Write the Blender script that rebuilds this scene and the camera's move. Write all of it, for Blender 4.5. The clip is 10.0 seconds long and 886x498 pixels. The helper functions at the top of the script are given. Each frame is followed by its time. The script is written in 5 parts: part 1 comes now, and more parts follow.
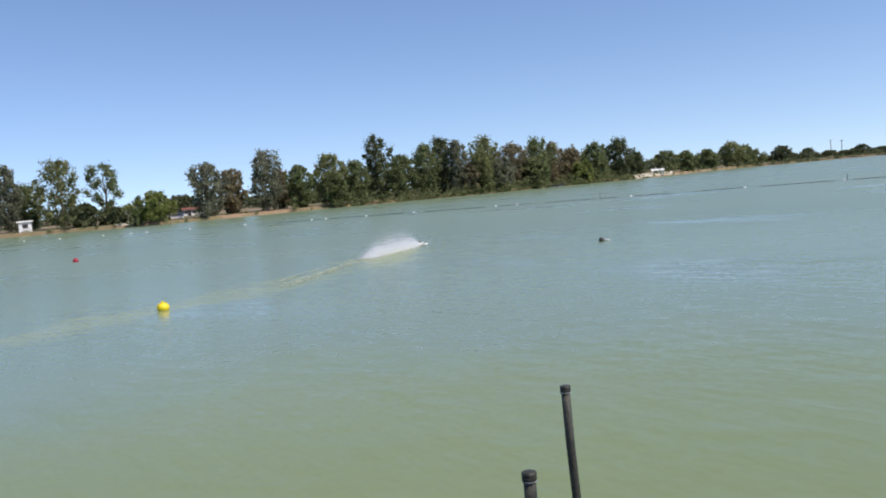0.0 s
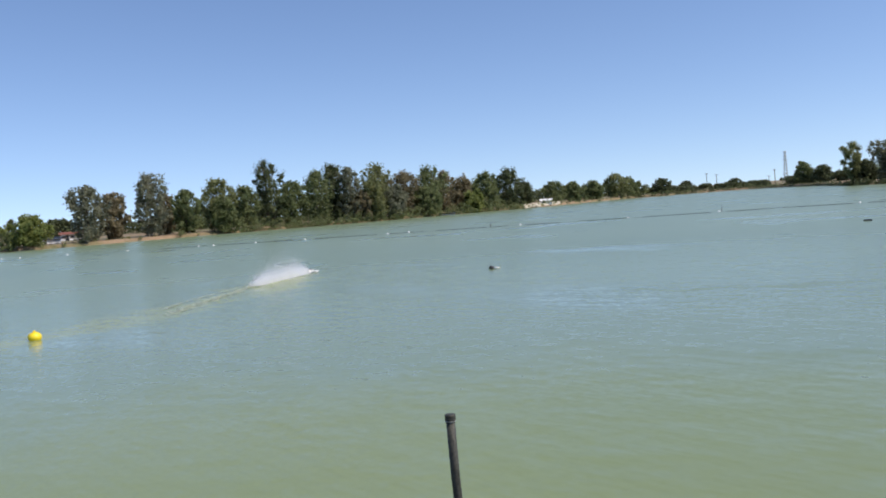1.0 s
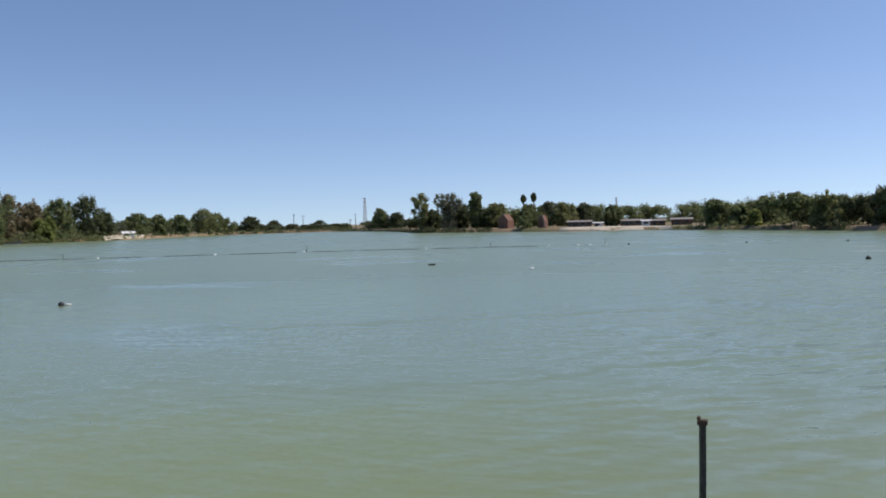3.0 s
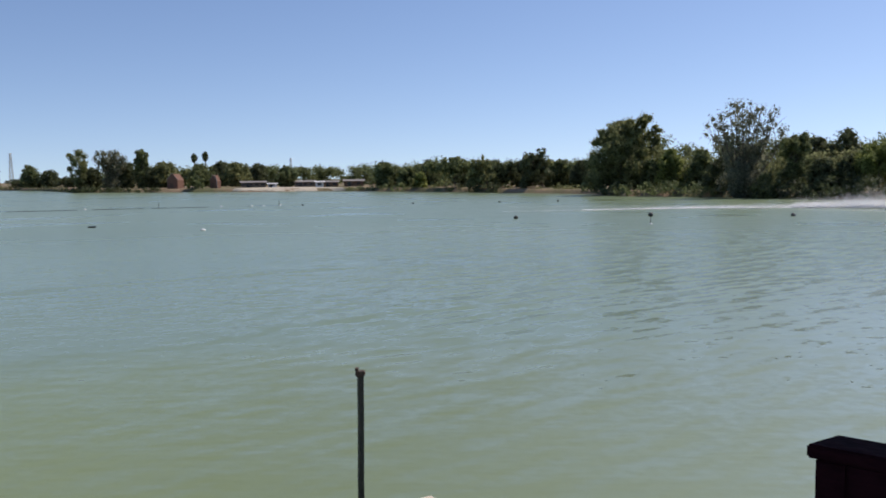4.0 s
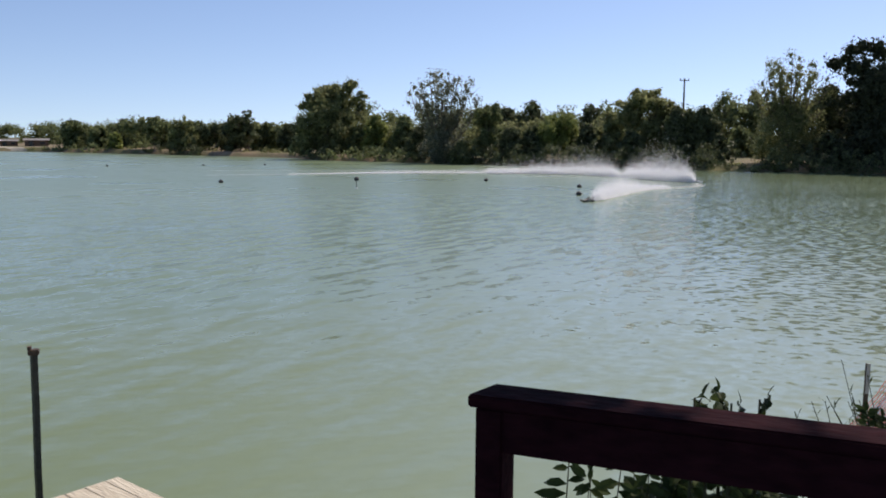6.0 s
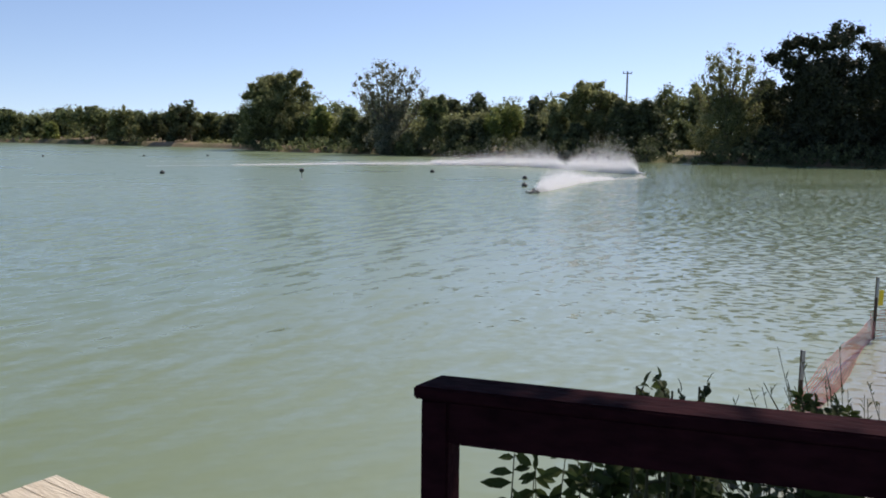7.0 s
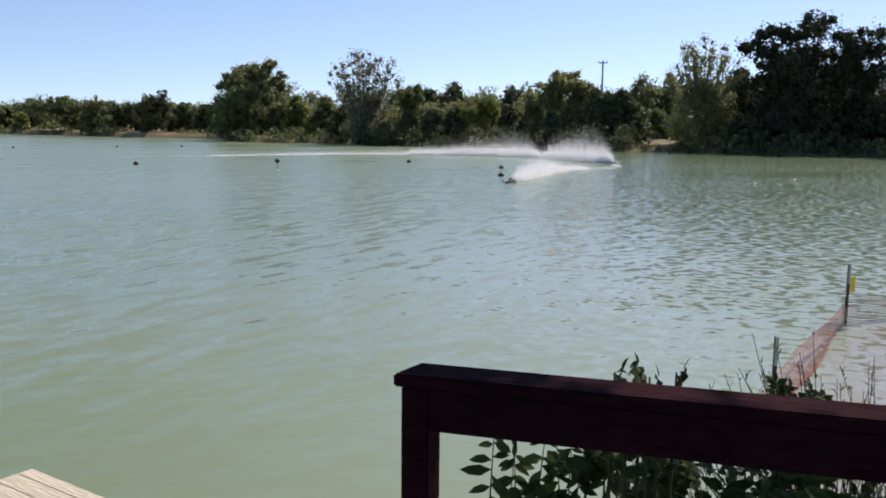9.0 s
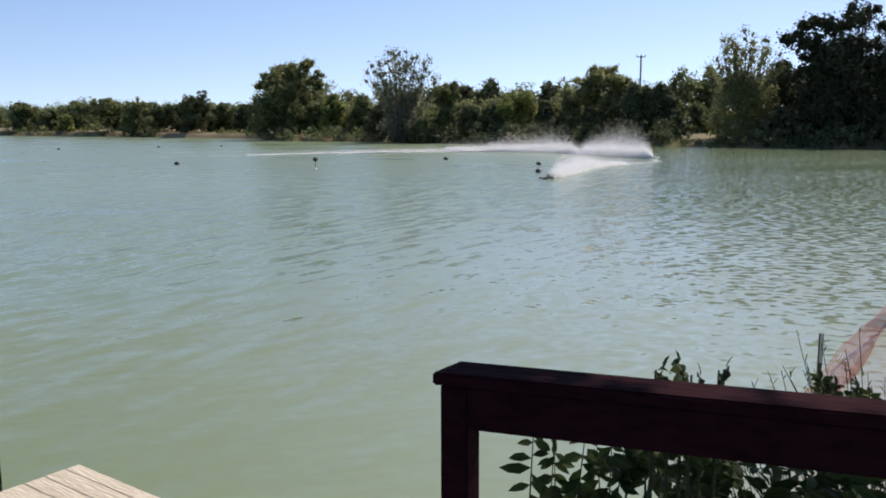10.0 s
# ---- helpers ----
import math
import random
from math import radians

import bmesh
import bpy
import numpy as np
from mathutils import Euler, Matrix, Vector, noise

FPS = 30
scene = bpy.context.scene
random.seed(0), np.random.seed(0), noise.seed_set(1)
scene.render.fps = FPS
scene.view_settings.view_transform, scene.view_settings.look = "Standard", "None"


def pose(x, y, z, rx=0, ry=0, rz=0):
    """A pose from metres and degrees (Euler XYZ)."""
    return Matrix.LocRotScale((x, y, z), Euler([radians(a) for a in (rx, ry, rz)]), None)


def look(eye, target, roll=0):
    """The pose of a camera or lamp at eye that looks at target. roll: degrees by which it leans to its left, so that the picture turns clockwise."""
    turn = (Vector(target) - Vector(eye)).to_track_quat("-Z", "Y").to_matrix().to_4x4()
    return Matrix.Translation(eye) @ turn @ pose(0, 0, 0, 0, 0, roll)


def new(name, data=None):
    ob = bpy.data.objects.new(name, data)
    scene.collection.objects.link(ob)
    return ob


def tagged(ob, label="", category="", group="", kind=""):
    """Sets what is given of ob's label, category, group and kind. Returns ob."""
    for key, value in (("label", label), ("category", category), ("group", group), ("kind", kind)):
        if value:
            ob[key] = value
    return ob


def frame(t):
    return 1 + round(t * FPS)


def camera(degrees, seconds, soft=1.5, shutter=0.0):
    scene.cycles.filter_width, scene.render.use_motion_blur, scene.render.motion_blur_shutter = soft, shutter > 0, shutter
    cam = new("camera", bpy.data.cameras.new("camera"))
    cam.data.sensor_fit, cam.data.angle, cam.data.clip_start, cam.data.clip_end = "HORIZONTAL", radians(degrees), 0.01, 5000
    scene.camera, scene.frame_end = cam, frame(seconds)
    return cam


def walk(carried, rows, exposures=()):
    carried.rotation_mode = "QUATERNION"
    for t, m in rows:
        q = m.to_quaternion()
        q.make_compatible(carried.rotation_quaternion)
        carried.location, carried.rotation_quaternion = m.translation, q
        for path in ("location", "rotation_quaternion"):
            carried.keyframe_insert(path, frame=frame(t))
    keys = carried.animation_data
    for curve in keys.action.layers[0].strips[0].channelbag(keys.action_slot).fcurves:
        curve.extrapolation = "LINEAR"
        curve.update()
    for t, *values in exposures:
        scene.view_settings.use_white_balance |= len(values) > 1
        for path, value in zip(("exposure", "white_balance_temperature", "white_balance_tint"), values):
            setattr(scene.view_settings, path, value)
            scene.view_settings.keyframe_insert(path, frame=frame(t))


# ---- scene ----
cam = camera(54.67, 10.0, soft=1.9, shutter=0.0)
EYE = 3.0
# seconds, offset of the eye, heading to the left of +y, tilt, lean
PATH = [
    (0.0, -0.169, -0.126, 0.008, 55.966, -4.197, -4.994),
    (0.5, -0.179, -0.108, 0.006, 53.584, -3.338, -4.705),
    (1.0, -0.190, -0.070, -0.001, 48.624, -2.941, -4.260),
    (1.5, -0.172, -0.041, -0.004, 41.647, -2.644, -3.420),
    (2.0, -0.157, -0.013, -0.001, 35.433, -2.026, -2.444),
    (2.2, -0.153, -0.010, 0.003, 33.062, -1.780, -2.140),
    (3.3, -0.146, -0.022, 0.020, 15.796, -2.405, -1.131),
    (3.5, -0.129, -0.021, 0.018, 11.508, -3.001, -0.959),
    (4.0, -0.072, -0.022, 0.007, 0.009, -4.784, -0.702),
    (4.5, -0.032, -0.015, 0.003, -9.138, -5.393, -0.571),
    (5.0, -0.018, -0.005, 0.001, -13.560, -5.606, -0.611),
    (5.5, -0.007, 0.000, 0.000, -16.300, -6.831, 0.145),
    (6.0, 0.004, -0.003, 0.003, -19.355, -7.212, 0.443),
    (6.2, 0.005, -0.003, 0.004, -20.331, -7.197, 0.446),
    (7.3, 0.007, -0.003, 0.003, -23.791, -7.947, 0.794),
    (7.5, 0.007, -0.004, 0.001, -24.372, -7.999, 0.869),
    (8.0, 0.007, -0.007, 0.001, -25.353, -7.990, 1.300),
    (8.5, 0.009, -0.008, 0.001, -25.365, -8.080, 1.181),
    (9.0, 0.003, -0.002, -0.001, -24.526, -8.399, 0.559),
    (9.5, 0.000, 0.000, 0.000, -23.908, -8.486, 0.278),
    (10.0, 0.003, 0.002, 0.001, -21.992, -8.607, -0.179),
]


def ahead(yaw, pitch=0.0):
    y, p = radians(yaw), radians(pitch)
    return Vector((-math.sin(y) * math.cos(p), math.cos(y) * math.cos(p), math.sin(p)))


rows = []
for t, ex, ey, ez, yaw, pitch, roll in PATH:
    eye = Vector((ex, ey, EYE + ez))
    rows.append((t, look(eye, eye + ahead(yaw, pitch), roll)))
walk(cam, rows, exposures=[(0.0, -0.12, 6640, 17), (2.0, -0.2, 6640, 17), (3.3, -0.38, 6740, 18), (5.5, -0.33, 6960, 19), (7.5, -0.2, 7000, 19), (10.0, -0.16, 7000, 19)])

# ---- light ----
SUN_YAW, SUN_HIGH = -61.0, 51.0
world = bpy.data.worlds.new("world")
scene.world = world
world.use_nodes = True
wn = world.node_tree.nodes
sky = wn.new("ShaderNodeTexSky")
sky.sky_type = "NISHITA"
sky.sun_disc = False
sky.sun_elevation = radians(SUN_HIGH)
sky.sun_rotation = radians(-SUN_YAW)
sky.air_density, sky.dust_density, sky.ozone_density = 0.8, 0.34, 2.1
wn["Background"].inputs["Strength"].default_value = 0.178
# the lowest, whitest band of sky lies below the tree line
toward = wn.new("ShaderNodeTexCoord")
raised = wn.new("ShaderNodeVectorMath")
raised.inputs[1].default_value = (0.0, 0.0, 0.07)
world.node_tree.links.new(toward.outputs["Generated"], raised.inputs[0])
world.node_tree.links.new(raised.outputs[0], sky.inputs[0])
# clear dry summer air: a deep blue
deep = wn.new("ShaderNodeHueSaturation")
deep.inputs["Saturation"].default_value = 1.07
world.node_tree.links.new(sky.outputs[0], deep.inputs["Color"])
world.node_tree.links.new(deep.outputs[0], wn["Background"].inputs["Color"])
sun_data = bpy.data.lights.new("sun", "SUN")
sun_data.energy, sun_data.angle, sun_data.color = 4.8, radians(0.5), (1.0, 0.95, 0.87)
sun = new("sun", sun_data)
sun.matrix_world = look(ahead(SUN_YAW, SUN_HIGH) * 50, (0, 0, 0))


# ---- materials ----
def material(name):
    m = bpy.data.materials.new(name)
    m.use_nodes = True
    t = m.node_tree
    return m, t, t.nodes["Principled BSDF"]


def node(t, kind, ins=(), **props):
    n = t.nodes.new(kind)
    for k, v in props.items():
        setattr(n, k, v)
    for k, v in dict(ins).items():
        if isinstance(v, bpy.types.NodeSocket):
            t.links.new(v, n.inputs[k])
        else:
            n.inputs[k].default_value = v
    return n


def ramp(t, fac, stops):
    r = node(t, "ShaderNodeValToRGB", {0: fac})
    els = r.color_ramp.elements
    while len(els) < len(stops):
        els.new(0.5)
    for e, (p, c) in zip(els, stops):
        e.position, e.color = p, (*c, 1)
    return r.outputs[0]


def plain(name, dark, light, scale, rough=0.7, metal=0.0, bump=0.2, stretch=(1, 1, 1), fine=8.0, sheen=None):
    """Colour that wanders between two tones at two scales, with fine relief."""
    m, t, b = material(name)
    co = node(t, "ShaderNodeTexCoord")
    mp = node(t, "ShaderNodeMapping", {0: co.outputs["Object"], 3: stretch})
    big = node(t, "ShaderNodeTexNoise", {"Vector": mp.outputs[0], "Scale": scale, "Detail": 5.0, "Roughness": 0.6})
    small = node(t, "ShaderNodeTexNoise", {"Vector": mp.outputs[0], "Scale": scale * fine, "Detail": 4.0})
    mixed = node(t, "ShaderNodeMath", {0: big.outputs[0], 1: small.outputs[0]}, operation="ADD")
    half = node(t, "ShaderNodeMath", {0: mixed.outputs[0], 1: 0.5}, operation="MULTIPLY")
    t.links.new(ramp(t, half.outputs[0], [(0.35, dark), (0.65, light)]), b.inputs["Base Color"])
    b.inputs["Roughness"].default_value = rough
    b.inputs["Metallic"].default_value = metal
    b.inputs["Specular IOR Level"].default_value = sheen if sheen is not None else 0.5 if rough < 0.55 or metal > 0 else 0.25
    bp = node(t, "ShaderNodeBump", {"Height": small.outputs[0], "Strength": bump, "Distance": 0.02})
    t.links.new(bp.outputs[0], b.inputs["Normal"])
    return m


def leaves(name, dark, light, through_light=0.25):
    """Foliage: each leaf its own tone, with light through it."""
    m, t, b = material(name)
    geo = node(t, "ShaderNodeNewGeometry")
    co = node(t, "ShaderNodeTexCoord")
    big = node(t, "ShaderNodeTexNoise", {"Vector": co.outputs["Object"], "Scale": 0.45, "Detail": 3.0})
    mx = node(t, "ShaderNodeMath", {0: geo.outputs["Random Per Island"], 1: big.outputs[0]}, operation="ADD")
    hf = node(t, "ShaderNodeMath", {0: mx.outputs[0], 1: 0.5}, operation="MULTIPLY")
    col = ramp(t, hf.outputs[0], [(0.25, dark), (0.75, light)])
    t.links.new(col, b.inputs["Base Color"])
    b.inputs["Roughness"].default_value = 0.55
    b.inputs["Specular IOR Level"].default_value = 0.12
    tr = node(t, "ShaderNodeBsdfTranslucent", {"Color": col})
    ms = node(t, "ShaderNodeMixShader", {0: through_light, 1: b.outputs[0], 2: tr.outputs[0]})
    t.links.new(ms.outputs[0], t.nodes["Material Output"].inputs[0])
    return m


def water_material():
    """Silty green lake: cloudy body colour, rippled mirror on top, breeze in patches."""
    m, t, b = material("lake_water")
    geo = node(t, "ShaderNodeNewGeometry")
    pos = geo.outputs["Position"]
    silt = node(t, "ShaderNodeTexNoise", {"Vector": pos, "Scale": 0.035, "Detail": 4.0})
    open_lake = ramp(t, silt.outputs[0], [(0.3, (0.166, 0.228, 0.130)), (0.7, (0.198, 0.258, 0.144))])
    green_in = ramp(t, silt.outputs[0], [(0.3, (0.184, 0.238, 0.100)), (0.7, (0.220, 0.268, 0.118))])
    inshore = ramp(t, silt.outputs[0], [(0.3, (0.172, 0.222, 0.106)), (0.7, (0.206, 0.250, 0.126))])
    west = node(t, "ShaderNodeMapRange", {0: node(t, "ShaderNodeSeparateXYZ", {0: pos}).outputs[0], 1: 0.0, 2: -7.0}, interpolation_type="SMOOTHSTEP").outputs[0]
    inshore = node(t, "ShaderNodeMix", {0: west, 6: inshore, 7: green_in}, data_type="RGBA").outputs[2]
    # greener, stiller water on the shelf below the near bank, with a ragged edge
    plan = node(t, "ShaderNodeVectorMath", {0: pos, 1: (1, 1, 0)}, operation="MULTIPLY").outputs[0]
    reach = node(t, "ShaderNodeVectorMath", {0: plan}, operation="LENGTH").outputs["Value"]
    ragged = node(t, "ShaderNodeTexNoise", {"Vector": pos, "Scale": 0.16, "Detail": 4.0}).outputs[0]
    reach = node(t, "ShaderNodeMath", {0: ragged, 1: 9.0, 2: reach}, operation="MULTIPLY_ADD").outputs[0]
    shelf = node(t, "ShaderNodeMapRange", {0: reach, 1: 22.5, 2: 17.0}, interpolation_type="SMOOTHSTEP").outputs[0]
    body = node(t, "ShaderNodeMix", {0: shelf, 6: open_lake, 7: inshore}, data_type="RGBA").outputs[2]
    # brighter water towards the sun, painted into the body colour; edge wanders with silt
    xy = node(t, "ShaderNodeSeparateXYZ", {0: pos})
    side = node(t, "ShaderNodeMath", {0: xy.outputs[1], 1: -0.42, 2: xy.outputs[0]}, operation="MULTIPLY_ADD").outputs[0]
    drift = node(t, "ShaderNodeMath", {0: silt.outputs[0], 1: 8.0, 2: side}, operation="MULTIPLY_ADD").outputs[0]
    sunward = node(t, "ShaderNodeMapRange", {0: drift, 1: -2.0, 2: 9.0, 3: 0.0, 4: 0.8}, interpolation_type="SMOOTHSTEP").outputs[0]
    sunward = node(t, "ShaderNodeMath", {0: sunward, 1: node(t, "ShaderNodeMapRange", {0: reach, 1: 40.0, 2: 20.0}, interpolation_type="SMOOTHSTEP").outputs[0]}, operation="MULTIPLY").outputs[0]
    body = node(t, "ShaderNodeMix", {0: sunward, 6: body, 7: (0.300, 0.372, 0.290, 1)}, data_type="RGBA").outputs[2]
    # brown mud behind the net
    run = node(t, "ShaderNodeMath", {0: xy.outputs[0], 1: 0.541, 2: -0.541 * 6.67 + 0.841 * 6.35}, operation="MULTIPLY_ADD").outputs[0]
    run = node(t, "ShaderNodeMath", {0: xy.outputs[1], 1: -0.841, 2: run}, operation="MULTIPLY_ADD").outputs[0]
    south = node(t, "ShaderNodeMath", {0: 9.05, 1: xy.outputs[1]}, operation="SUBTRACT").outputs[0]
    mud = node(t, "ShaderNodeMapRange", {0: node(t, "ShaderNodeMath", {0: run, 1: south}, operation="MINIMUM").outputs[0], 1: -0.25, 2: 0.5, 3: 0.0, 4: 0.7}, interpolation_type="SMOOTHSTEP").outputs[0]
    body = node(t, "ShaderNodeMix", {0: mud, 6: body, 7: (0.300, 0.275, 0.225, 1)}, data_type="RGBA").outputs[2]
    # cloud of silt stirred up along the boats' lane
    flat = node(t, "ShaderNodeVectorMath", {0: pos, 1: (1, 1, 0)}, operation="MULTIPLY").outputs[0]
    wob = node(t, "ShaderNodeTexNoise", {"Vector": pos, "Scale": 0.5, "Detail": 3.0})
    wv = node(t, "ShaderNodeVectorMath", {0: wob.outputs["Color"], 1: (0.5, 0.5, 0.5)}, operation="SUBTRACT")
    flat = node(t, "ShaderNodeVectorMath", {0: wv.outputs[0], 1: (4.0, 4.0, 0), 2: flat}, operation="MULTIPLY_ADD").outputs[0]
    near = None
    for ax, ay, bx, by in ((-36.0, 22.2, -30.5, 15.0), (-30.5, 15.0, -26.6, 7.6), (-26.6, 7.6, -24.6, 1.5)):
        da = node(t, "ShaderNodeVectorMath", {0: flat, 1: (ax, ay, 0)}, operation="DISTANCE")
        db = node(t, "ShaderNodeVectorMath", {0: flat, 1: (bx, by, 0)}, operation="DISTANCE")
        ln = math.hypot(bx - ax, by - ay)
        sm = node(t, "ShaderNodeMath", {0: da.outputs["Value"], 1: db.outputs["Value"]}, operation="ADD")
        ex = node(t, "ShaderNodeMath", {0: sm.outputs[0], 1: ln}, operation="SUBTRACT").outputs[0]
        near = ex if near is None else node(t, "ShaderNodeMath", {0: near, 1: ex}, operation="MINIMUM").outputs[0]
    cloud = node(t, "ShaderNodeMapRange", {0: near, 1: 1.2, 2: 0.02, 3: 0.0, 4: 0.55}, interpolation_type="SMOOTHSTEP").outputs[0]
    mixed = node(t, "ShaderNodeMix", {0: cloud, 6: body, 7: (0.285, 0.320, 0.115, 1)}, data_type="RGBA")
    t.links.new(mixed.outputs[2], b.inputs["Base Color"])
    b.inputs["IOR"].default_value = 1.33
    # breeze patches
    breeze = node(t, "ShaderNodeTexNoise", {"Vector": node(t, "ShaderNodeMapping", {0: pos, 2: (0, 0, 0.5), 3: (0.035, 0.11, 1)}).outputs[0], "Scale": 1.0, "Detail": 3.0})
    gust = node(t, "ShaderNodeMapRange", {0: breeze.outputs[0], 1: 0.35, 2: 0.65, 3: 0.55, 4: 1.35}).outputs[0]
    east = node(t, "ShaderNodeMapRange", {0: node(t, "ShaderNodeSeparateXYZ", {0: pos}).outputs[0], 1: -20.0, 2: 25.0, 3: 0.65, 4: 1.6}).outputs[0]
    gust = node(t, "ShaderNodeMath", {0: gust, 1: east}, operation="MULTIPLY").outputs[0]
    # calmer water under the near bank
    far = node(t, "ShaderNodeVectorMath", {0: flat}, operation="LENGTH").outputs["Value"]
    calm = node(t, "ShaderNodeMapRange", {0: far, 1: 11.0, 2: 18.0, 3: 0.5, 4: 1.0}, interpolation_type="SMOOTHSTEP").outputs[0]
    lee = node(t, "ShaderNodeMath", {0: calm, 1: node(t, "ShaderNodeMapRange", {0: east, 1: 0.9, 2: 1.3}).outputs[0]}, operation="MAXIMUM").outputs[0]
    gust = node(t, "ShaderNodeMath", {0: gust, 1: lee}, operation="MULTIPLY").outputs[0]
    total = None
    xyz = node(t, "ShaderNodeSeparateXYZ", {0: flat})
    off = node(t, "ShaderNodeMath", {0: xyz.outputs[1], 1: -0.5, 2: xyz.outputs[0]}, operation="MULTIPLY_ADD").outputs[0]
    off = node(t, "ShaderNodeMath", {0: far, 1: -0.12, 2: off}, operation="MULTIPLY_ADD").outputs[0]
    right = node(t, "ShaderNodeMapRange", {0: off, 1: -5.4, 2: 4.6}, interpolation_type="SMOOTHSTEP").outputs[0]
    patch = node(t, "ShaderNodeTexNoise", {"Vector": node(t, "ShaderNodeMapping", {0: pos, 2: (0, 0, 0.4), 3: (0.09, 0.13, 1)}).outputs[0], "Scale": 1.0, "Detail": 2.0})
    spots = node(t, "ShaderNodeMapRange", {0: patch.outputs[0], 1: 0.58, 2: 0.70, 3: 0.0, 4: 0.5}).outputs[0]
    right = node(t, "ShaderNodeMath", {0: right, 1: spots}, operation="MAXIMUM").outputs[0]
    away = node(t, "ShaderNodeMapRange", {0: far, 1: 14.0, 2: 55.0, 3: 0.19, 4: 0.29}).outputs[0]
    ruffle = node(t, "ShaderNodeMapRange", {0: off, 1: -0.6, 2: 7.6}, interpolation_type="SMOOTHSTEP").outputs[0]
    lull = node(t, "ShaderNodeMapRange", {0: right, 3: 1.0, 4: 0.30}).outputs[0]
    t.links.new(node(t, "ShaderNodeMath", {0: away, 1: lull}, operation="MULTIPLY").outputs[0], b.inputs["Roughness"])
    lapping = node(t, "ShaderNodeMapRange", {0: west, 3: 1.0, 4: 0.25}).outputs[0]
    # crest heading, crest length, wave length, steepness
    for turn, crest, length, steep, where in ((8, 0.8, 0.30, 0.07, None), (-34, 0.42, 0.24, 0.34, right), (-44, 0.24, 0.14, 0.40, right), (-30, 0.30, 0.16, 0.62, ruffle), (-14, 0.20, 0.09, 0.13, None), (35, 1.2, 0.32, 0.62, lapping), (28, 2.6, 0.8, 0.20, lapping)):
        mp = node(t, "ShaderNodeMapping", {0: pos, 2: (0, 0, radians(turn)), 3: (crest, length, 1)}, vector_type="TEXTURE")
        nz = node(t, "ShaderNodeTexNoise", {"Vector": mp.outputs[0], "Scale": 1.0, "Detail": 0.8})
        k = node(t, "ShaderNodeMath", {0: nz.outputs[0], 1: 0.5}, operation="SUBTRACT").outputs[0]
        if where is not None:
            k = node(t, "ShaderNodeMath", {0: k, 1: where}, operation="MULTIPLY").outputs[0]
        a = radians(turn)
        v = node(t, "ShaderNodeVectorMath", {0: (-math.sin(a) * steep, math.cos(a) * steep, 0), "Scale": k}, operation="SCALE").outputs[0]
        total = v if total is None else node(t, "ShaderNodeVectorMath", {0: total, 1: v}, operation="ADD").outputs[0]
    # old wake lines still running across the still water: normal (nx, ny), distance, reach along
    for nx, ny, gone, lo, hi, lean in ((-0.616, 0.787, 15.3, 1.0, 17.0, 0.11), (-0.60, 0.80, 15.9, 3.0, 14.0, -0.08), (-0.50, 0.866, 26.0, -6.0, 16.0, 0.08)):
        across = node(t, "ShaderNodeVectorMath", {0: flat, 1: (nx, ny, 0)}, operation="DOT_PRODUCT").outputs["Value"]
        along = node(t, "ShaderNodeVectorMath", {0: flat, 1: (ny, -nx, 0)}, operation="DOT_PRODUCT").outputs["Value"]
        bent = node(t, "ShaderNodeMath", {0: ragged, 1: 2.4, 2: across}, operation="MULTIPLY_ADD").outputs[0]
        away_from = node(t, "ShaderNodeMath", {0: node(t, "ShaderNodeMath", {0: bent, 1: gone + 1.2}, operation="SUBTRACT").outputs[0]}, operation="ABSOLUTE").outputs[0]
        ridge = node(t, "ShaderNodeMapRange", {0: away_from, 1: 0.55, 2: 0.0}, interpolation_type="SMOOTHSTEP").outputs[0]
        for edge, end in ((lo, lo + 4.0), (hi, hi - 4.0)):
            fade = node(t, "ShaderNodeMapRange", {0: along, 1: edge, 2: end}, interpolation_type="SMOOTHSTEP").outputs[0]
            ridge = node(t, "ShaderNodeMath", {0: ridge, 1: fade}, operation="MULTIPLY").outputs[0]
        v = node(t, "ShaderNodeVectorMath", {0: (-nx * lean, -ny * lean, 0), "Scale": ridge}, operation="SCALE").outputs[0]
        total = node(t, "ShaderNodeVectorMath", {0: total, 1: v}, operation="ADD").outputs[0]
    chop = node(t, "ShaderNodeTexNoise", {"Vector": pos, "Scale": 6.0, "Detail": 1.0})
    c = node(t, "ShaderNodeVectorMath", {0: chop.outputs["Color"], 1: (0.5, 0.5, 0.5)}, operation="SUBTRACT")
    c = node(t, "ShaderNodeVectorMath", {0: c.outputs[0], 1: (0.2, 0.2, 0)}, operation="MULTIPLY")
    total = node(t, "ShaderNodeVectorMath", {0: total, 1: c.outputs[0]}, operation="ADD").outputs[0]
    sc = node(t, "ShaderNodeVectorMath", {0: total, "Scale": gust}, operation="SCALE")
    up = node(t, "ShaderNodeVectorMath", {0: sc.outputs[0], 1: (0, 0, 1)}, operation="ADD")
    nn = node(t, "ShaderNodeVectorMath", {0: up.outputs[0]}, operation="NORMALIZE")
    swell = node(t, "ShaderNodeTexNoise", {"Vector": node(t, "ShaderNodeMapping", {0: pos, 2: (0, 0, 0.3), 3: (0.6, 2.2, 1)}).outputs[0], "Scale": 1.0, "Detail": 2.0})
    bp = node(t, "ShaderNodeBump", {"Height": swell.outputs[0], "Strength": 0.2, "Distance": 0.08, "Normal": nn.outputs[0]})
    t.links.new(bp.outputs[0], b.inputs["Normal"])
    return m


